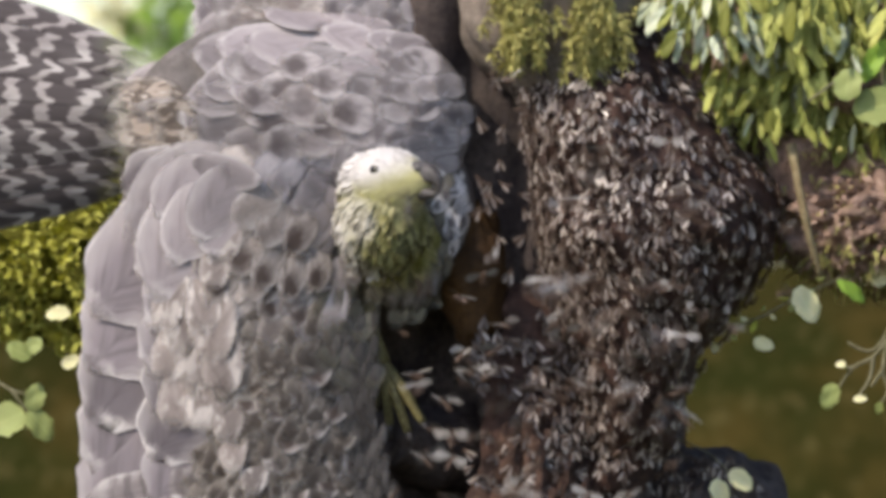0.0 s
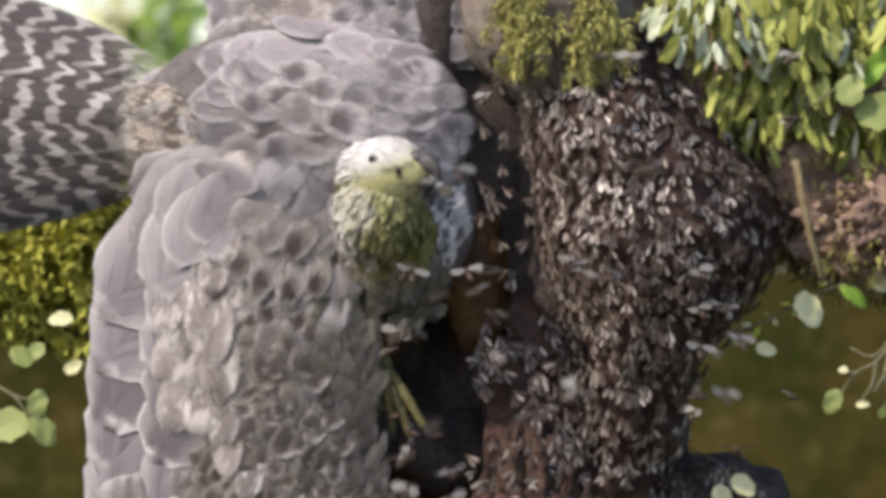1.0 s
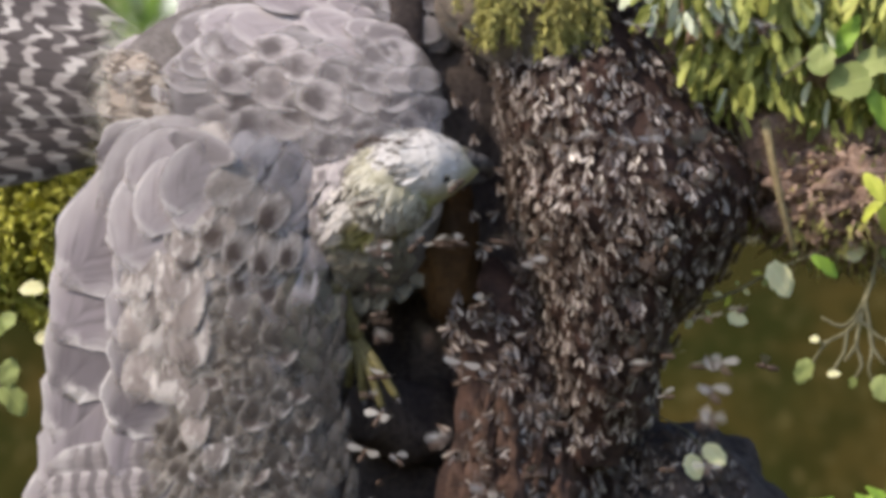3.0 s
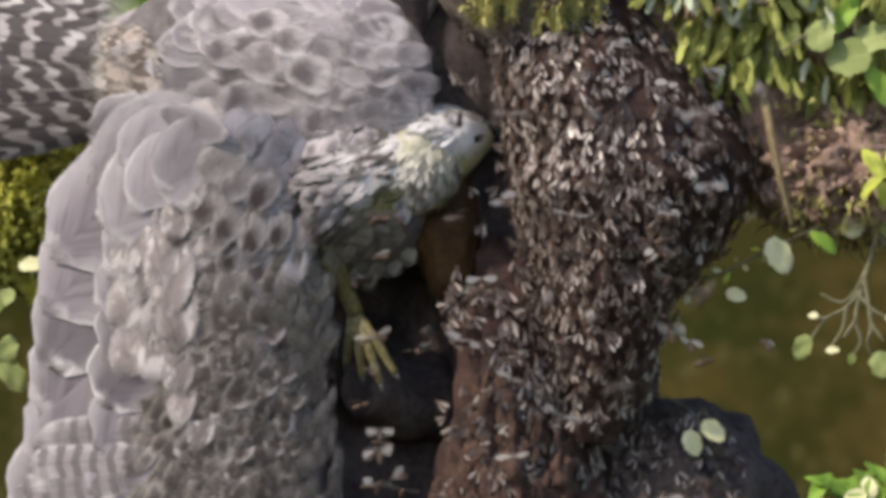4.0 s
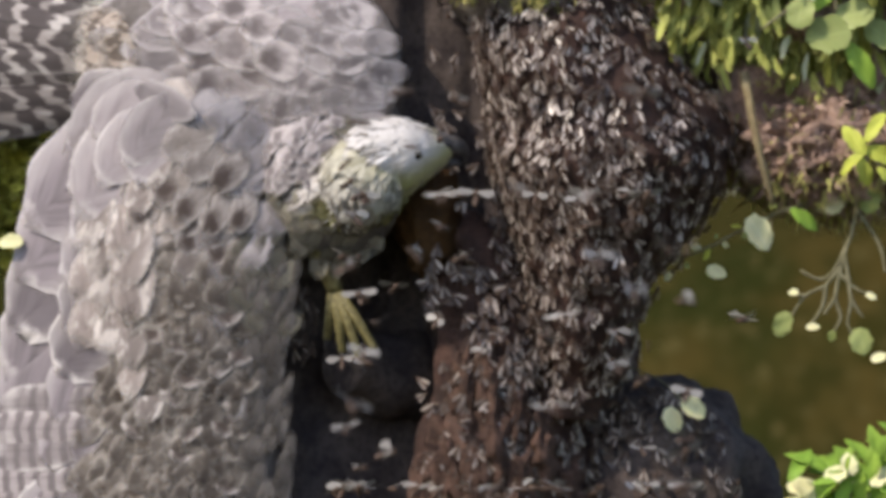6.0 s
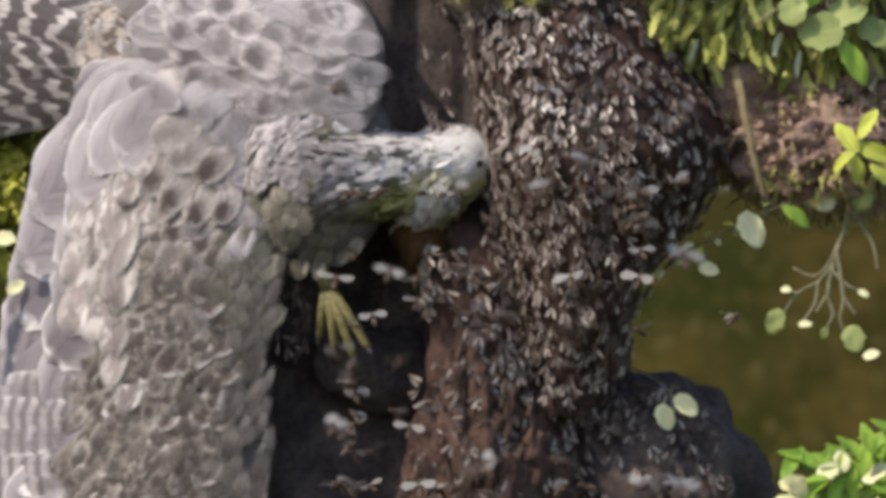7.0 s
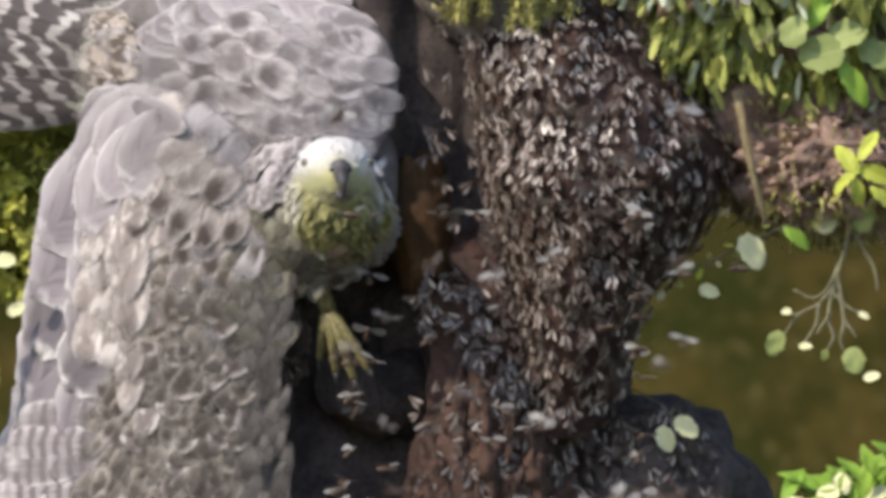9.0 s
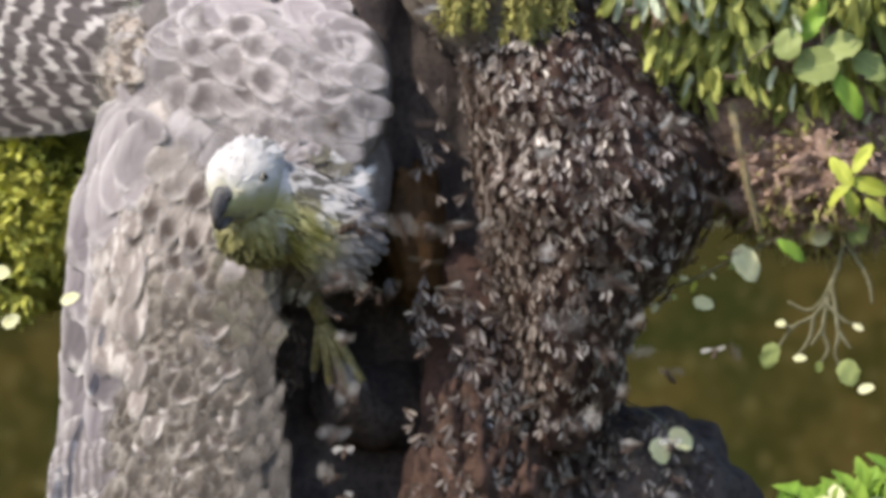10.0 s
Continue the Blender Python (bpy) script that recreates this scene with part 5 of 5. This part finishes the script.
def build_leg():
    """Leg and foot gripping the trunk."""
    at = W(675, 640, 95)
    bm = bmesh.new()
    tube(bm, curve_points([W(640, 540, 70) - at, W(655, 590, 82) - at, W(678, 642, 92) - at], 8), [0.014, 0.0125, 0.011, 0.0095, 0.0085, 0.008, 0.0075, 0.0075], 14, 0.1, 200)
    leg = part("leg", bm, TOE, BIRD, "yellow scaly leg and foot")
    leg.location = at - P_ROOT
    for tx, ty in ((690, 752), (722, 765), (748, 748), (662, 728)):
        d = trunk_depth(tx, ty) - 8
        mid = W((675 + tx) / 2, (640 + ty) / 2 - 6, (88 + d) / 2 - 12) - at
        end = W(tx, ty, d) - at
        bm = bmesh.new()
        tube(bm, curve_points([Vector((0, 0, 0)), mid, end], 12), [0.0056 * (1 - 0.035 * i) * (1 + 0.1 * (i % 2)) for i in range(12)], 10)
        toe = part("toe", bm, TOE, leg)
        bm = bmesh.new()
        dirn = (end - mid).normalized()
        tube(bm, curve_points([end, end + dirn * 0.006 + Vector((0, -0.003, 0)), end + dirn * 0.013 + Vector((0, 0.003, 0))], 6), [0.0034, 0.003, 0.0024, 0.0018, 0.0011, 0.0004], 8)
        part("claw", bm, HORN, toe, "dark curved claw")
    return leg


build_body()
build_tail()
WING = build_wing()
FAR_WING = build_far_wing()
HEAD_OB, RUFF_OB = build_head()
build_breast()
NECK_OB = build_neck()
LEG = build_leg()


# ---- what moves ----
def plan_pose(pivot, dx, dy, rot, yaw=0.0):
    """A turn about a pivot, clockwise in the plan's sheet after a turn of the left side away from the eye, and a shift."""
    a = W(*pivot)
    return Matrix.Translation(a + Vector((dx * S, 90 * S * math.sin(radians(yaw)), -dy * S))) @ Matrix.Rotation(radians(rot), 4, "Y") @ Matrix.Rotation(radians(-yaw), 4, "Z")


BODY_ROWS = [(0, 0, 0, 0, 0), (0.5, -2, 2, 1, 0), (1, -2, 5, 1.5, 8), (1.5, 1, 7, 2, 9), (2, 2, 12, 3, 7), (2.5, 2, 19, 3.8, 7), (4, -13, 16, 5, 13), (4.5, -13, 21, 5, 14), (5, -31, 17, 5, 21),
             (5.5, -24, 26, 5.2, 17), (7, -34, 36, 8, 27), (7.5, -23, 36, 8.5, 25), (8, -19, 39, 10.5, 22), (8.5, -24, 32, 11, 24), (9, -22, 30, 12, 22), (9.5, -18, 22, 13, 28), (10, -14, 18, 14, 32)]
WING_ROWS = [(0, 0, 0, 0, 0), (0.5, 3, -1, 0, 0), (1, 1, 2, 0.9, 9), (1.5, 3, 2, 1, 9), (2, 8, 6, 1, 0), (2.5, 3, 11, 2, 0), (4, -17, 15, 4, 0), (4.5, -21, 24, 5, 4),
             (5, -35, 16, 5.6, 15), (5.5, -30, 24, 7.2, 10), (7, -44, 24, 9.6, 23), (7.5, -41, 10, 9, 28), (8, -18, 30, 6.6, 9), (8.5, -23, 24, 7.2, 19), (9, -32, 18, 7, 24), (9.5, -44, 2, 6, 35), (10, -51, -4, 2.5, 41)]
# seconds; place across and down before the pan; depth; yaw (0 right, -90 to the eye), pitch (down), roll
HEAD_ROWS = [(0, 684, 322, -95, -46, -6, 0), (0.5, 678, 308, -95, -44, -8, 0), (1, 682, 303, -95, -46, -6, 0), (1.4, 682, 308, -95, -40, 0, 2), (1.6, 694, 316, -90, -18, 10, 8),
             (1.8, 714, 323, -85, 0, 11, 18), (2, 726, 328, -78, 12, 9, 40), (2.5, 736, 315, -78, 10, 1, 42), (2.7, 740, 304, -75, 12, -1, 42), (3.8, 766, 263, 30, 28, -4, 24),
             (4, 784, 247, 58, 34, -6, 20), (4.5, 802, 226, 72, 36, -10, 20), (4.7, 770, 222, -10, 10, -4, 18), (5, 734, 248, -85, -20, 34, 10), (5.5, 668, 258, -70, 14, -10, 26),
             (5.7, 672, 262, -65, 14, -8, 26), (6.8, 786, 280, 55, 10, -3, 24), (7, 806, 283, 70, 12, -1, 24), (7.5, 802, 290, 70, 12, 2, 20), (7.7, 730, 292, -50, -6, 8, 10), (8, 682, 310, -88, -24, 4, 4),
             (8.3, 682, 310, -100, -20, 6, 0), (8.5, 682, 328, -110, -20, 8, 0), (8.6, 630, 322, -100, -40, 10, 0), (8.8, 610, 306, -110, -70, 4, 0), (9, 594, 304, -115, -84, 4, 0), (9.3, 524, 302, -115, -98, 18, 0),
             (9.5, 476, 301, -115, -110, 26, 0), (9.7, 450, 307, -115, -113, 28, 0), (10, 432, 315, -115, -115, 28, 0)]
# seconds; the neck's root across and down before the pan, and its depth
NECK_ROWS = [(0, 705, 445, 55), (1.4, 705, 445, 50), (2, 650, 400, 55), (2.7, 640, 390, 45), (4, 625, 330, 30), (4.7, 615, 285, 20), (5, 620, 300, 30), (5.5, 590, 330, 40), (7, 615, 315, 20),
             (7.5, 615, 325, 20), (8, 605, 350, -40), (8.5, 580, 348, -72), (9, 612, 368, 0), (9.3, 632, 385, -20), (9.5, 632, 400, -25), (10, 592, 420, -25)]


# seconds; the ruff's slide along and up from the throat
RUFF_ROWS = [(0, -6, -15), (1.4, -6, -15), (2, -34, 8), (2.7, -34, 10), (4, -38, 14), (7.5, -38, 14), (8, -14, 0), (8.5, -16, -6), (9, -4, 0), (9.5, -4, -26), (10, -4, -36)]


def at_time(rows, t, k):
    return interp(t, [r[0] for r in rows], [r[k] for r in rows])


def root_at(t):
    return plan_pose(ROOT_PX, *(at_time(BODY_ROWS, t, k) for k in (1, 2, 3, 4)))


def motions():
    walk(BIRD, [(r[0], root_at(r[0])) for r in BODY_ROWS])
    walk(WING, [(t, root_at(t).inverted() @ plan_pose(WING_PX, dx, dy, rot, yaw)) for t, dx, dy, rot, yaw in WING_ROWS])
    walk(FAR_WING, [(t, pose(x * S, 0, 0)) for t, x in ((0, 0), (2.7, -10), (4, -50), (5.5, -95), (7, -95), (8.5, -105), (10, -145))])
    leg_pose = Matrix.Translation(W(675, 640, 95))
    walk(LEG, [(r[0], root_at(r[0]).inverted() @ leg_pose) for r in BODY_ROWS])
    head, neck = [], []
    for t, px, py, d, yaw, pitch, roll in HEAD_ROWS:
        c = W(px - at_time(PAN, t, 1), py - at_time(PAN, t, 2), d)
        m = pose(*c, roll, pitch, yaw)
        inv = root_at(t).inverted()
        head.append((t, inv @ m))
        base = W(at_time(NECK_ROWS, t, 1) - at_time(PAN, t, 1), at_time(NECK_ROWS, t, 2) - at_time(PAN, t, 2), at_time(NECK_ROWS, t, 3))
        aim_at = m @ Vector((-25 * S, 0, -20 * S))
        z = (aim_at - base).normalized()
        x = m.to_3x3() @ Vector((0.5, 0, -0.5)) + Vector((0, 0, -0.9))
        x = (x - z * x.dot(z)).normalized()
        turn = Matrix((x, z.cross(x), z)).transposed().to_4x4()
        reach = (aim_at - base).length
        neck.append((t, inv @ Matrix.Translation(aim_at - z * min(reach, 0.066)) @ turn))
    walk(HEAD_OB, head)
    walk(RUFF_OB, [(t, pose(x * S, 0, z * S)) for t, x, z in RUFF_ROWS])
    walk(NECK_OB, neck)
    r3 = random.Random(11)
    for b, px, py in CRAWLERS:
        rows, ang = [], 90 + r3.gauss(0, 30)
        x, y = px, py
        for i in range(11):
            rows.append((i, bee_pose(lobe_depth, x, y, ang, 0.0035)))
            ang = max(30, min(150, ang + r3.gauss(0, 14)))
            l, r = interp(y, LOBE_Y, LOBE_L), interp(y, LOBE_Y, LOBE_R)
            x, y = max(l + 15, min(r - 25, x + r3.gauss(0, 9))), max(110, min(740, y + r3.gauss(0, 9)))
        walk(b, rows)
    for b in FLIERS:
        rows = []
        lane = r3.random()
        if lane < 0.13:
            x0, x1, y0, y1, d0, d1 = 690, 900, 590, 1000, -60, 40
        elif lane < 0.6:
            x0, x1, y0, y1, d0, d1 = 720, 1230, 480, 1000, -230, -90
        elif lane < 0.75:
            x0, x1, y0, y1, d0, d1 = 860, 1400, 100, 700, -330, -210
        elif lane < 0.975:
            x0, x1, y0, y1, d0, d1 = 700, 1300, 300, 1000, -1900, -600
        else:
            x0, x1, y0, y1, d0, d1 = 1150, 1480, 760, 1010, -140, 60
        x, y, d = r3.uniform(x0, x1), r3.uniform(y0, y1), r3.uniform(d0, d1)
        yaw = r3.uniform(0, 360)
        for i in range(31):
            rows.append((i / 3, pose(*W(x, y, d), r3.uniform(-25, 25), r3.uniform(-50, 10), yaw)))
            yaw += r3.uniform(-55, 55)
            x = max(x0, min(x1, x + r3.gauss(0, 330)))
            y = max(y0, min(y1, y + r3.gauss(0, 330)))
            d = max(d0, min(d1, d + r3.gauss(0, 40)))
        walk(b, rows)


motions()
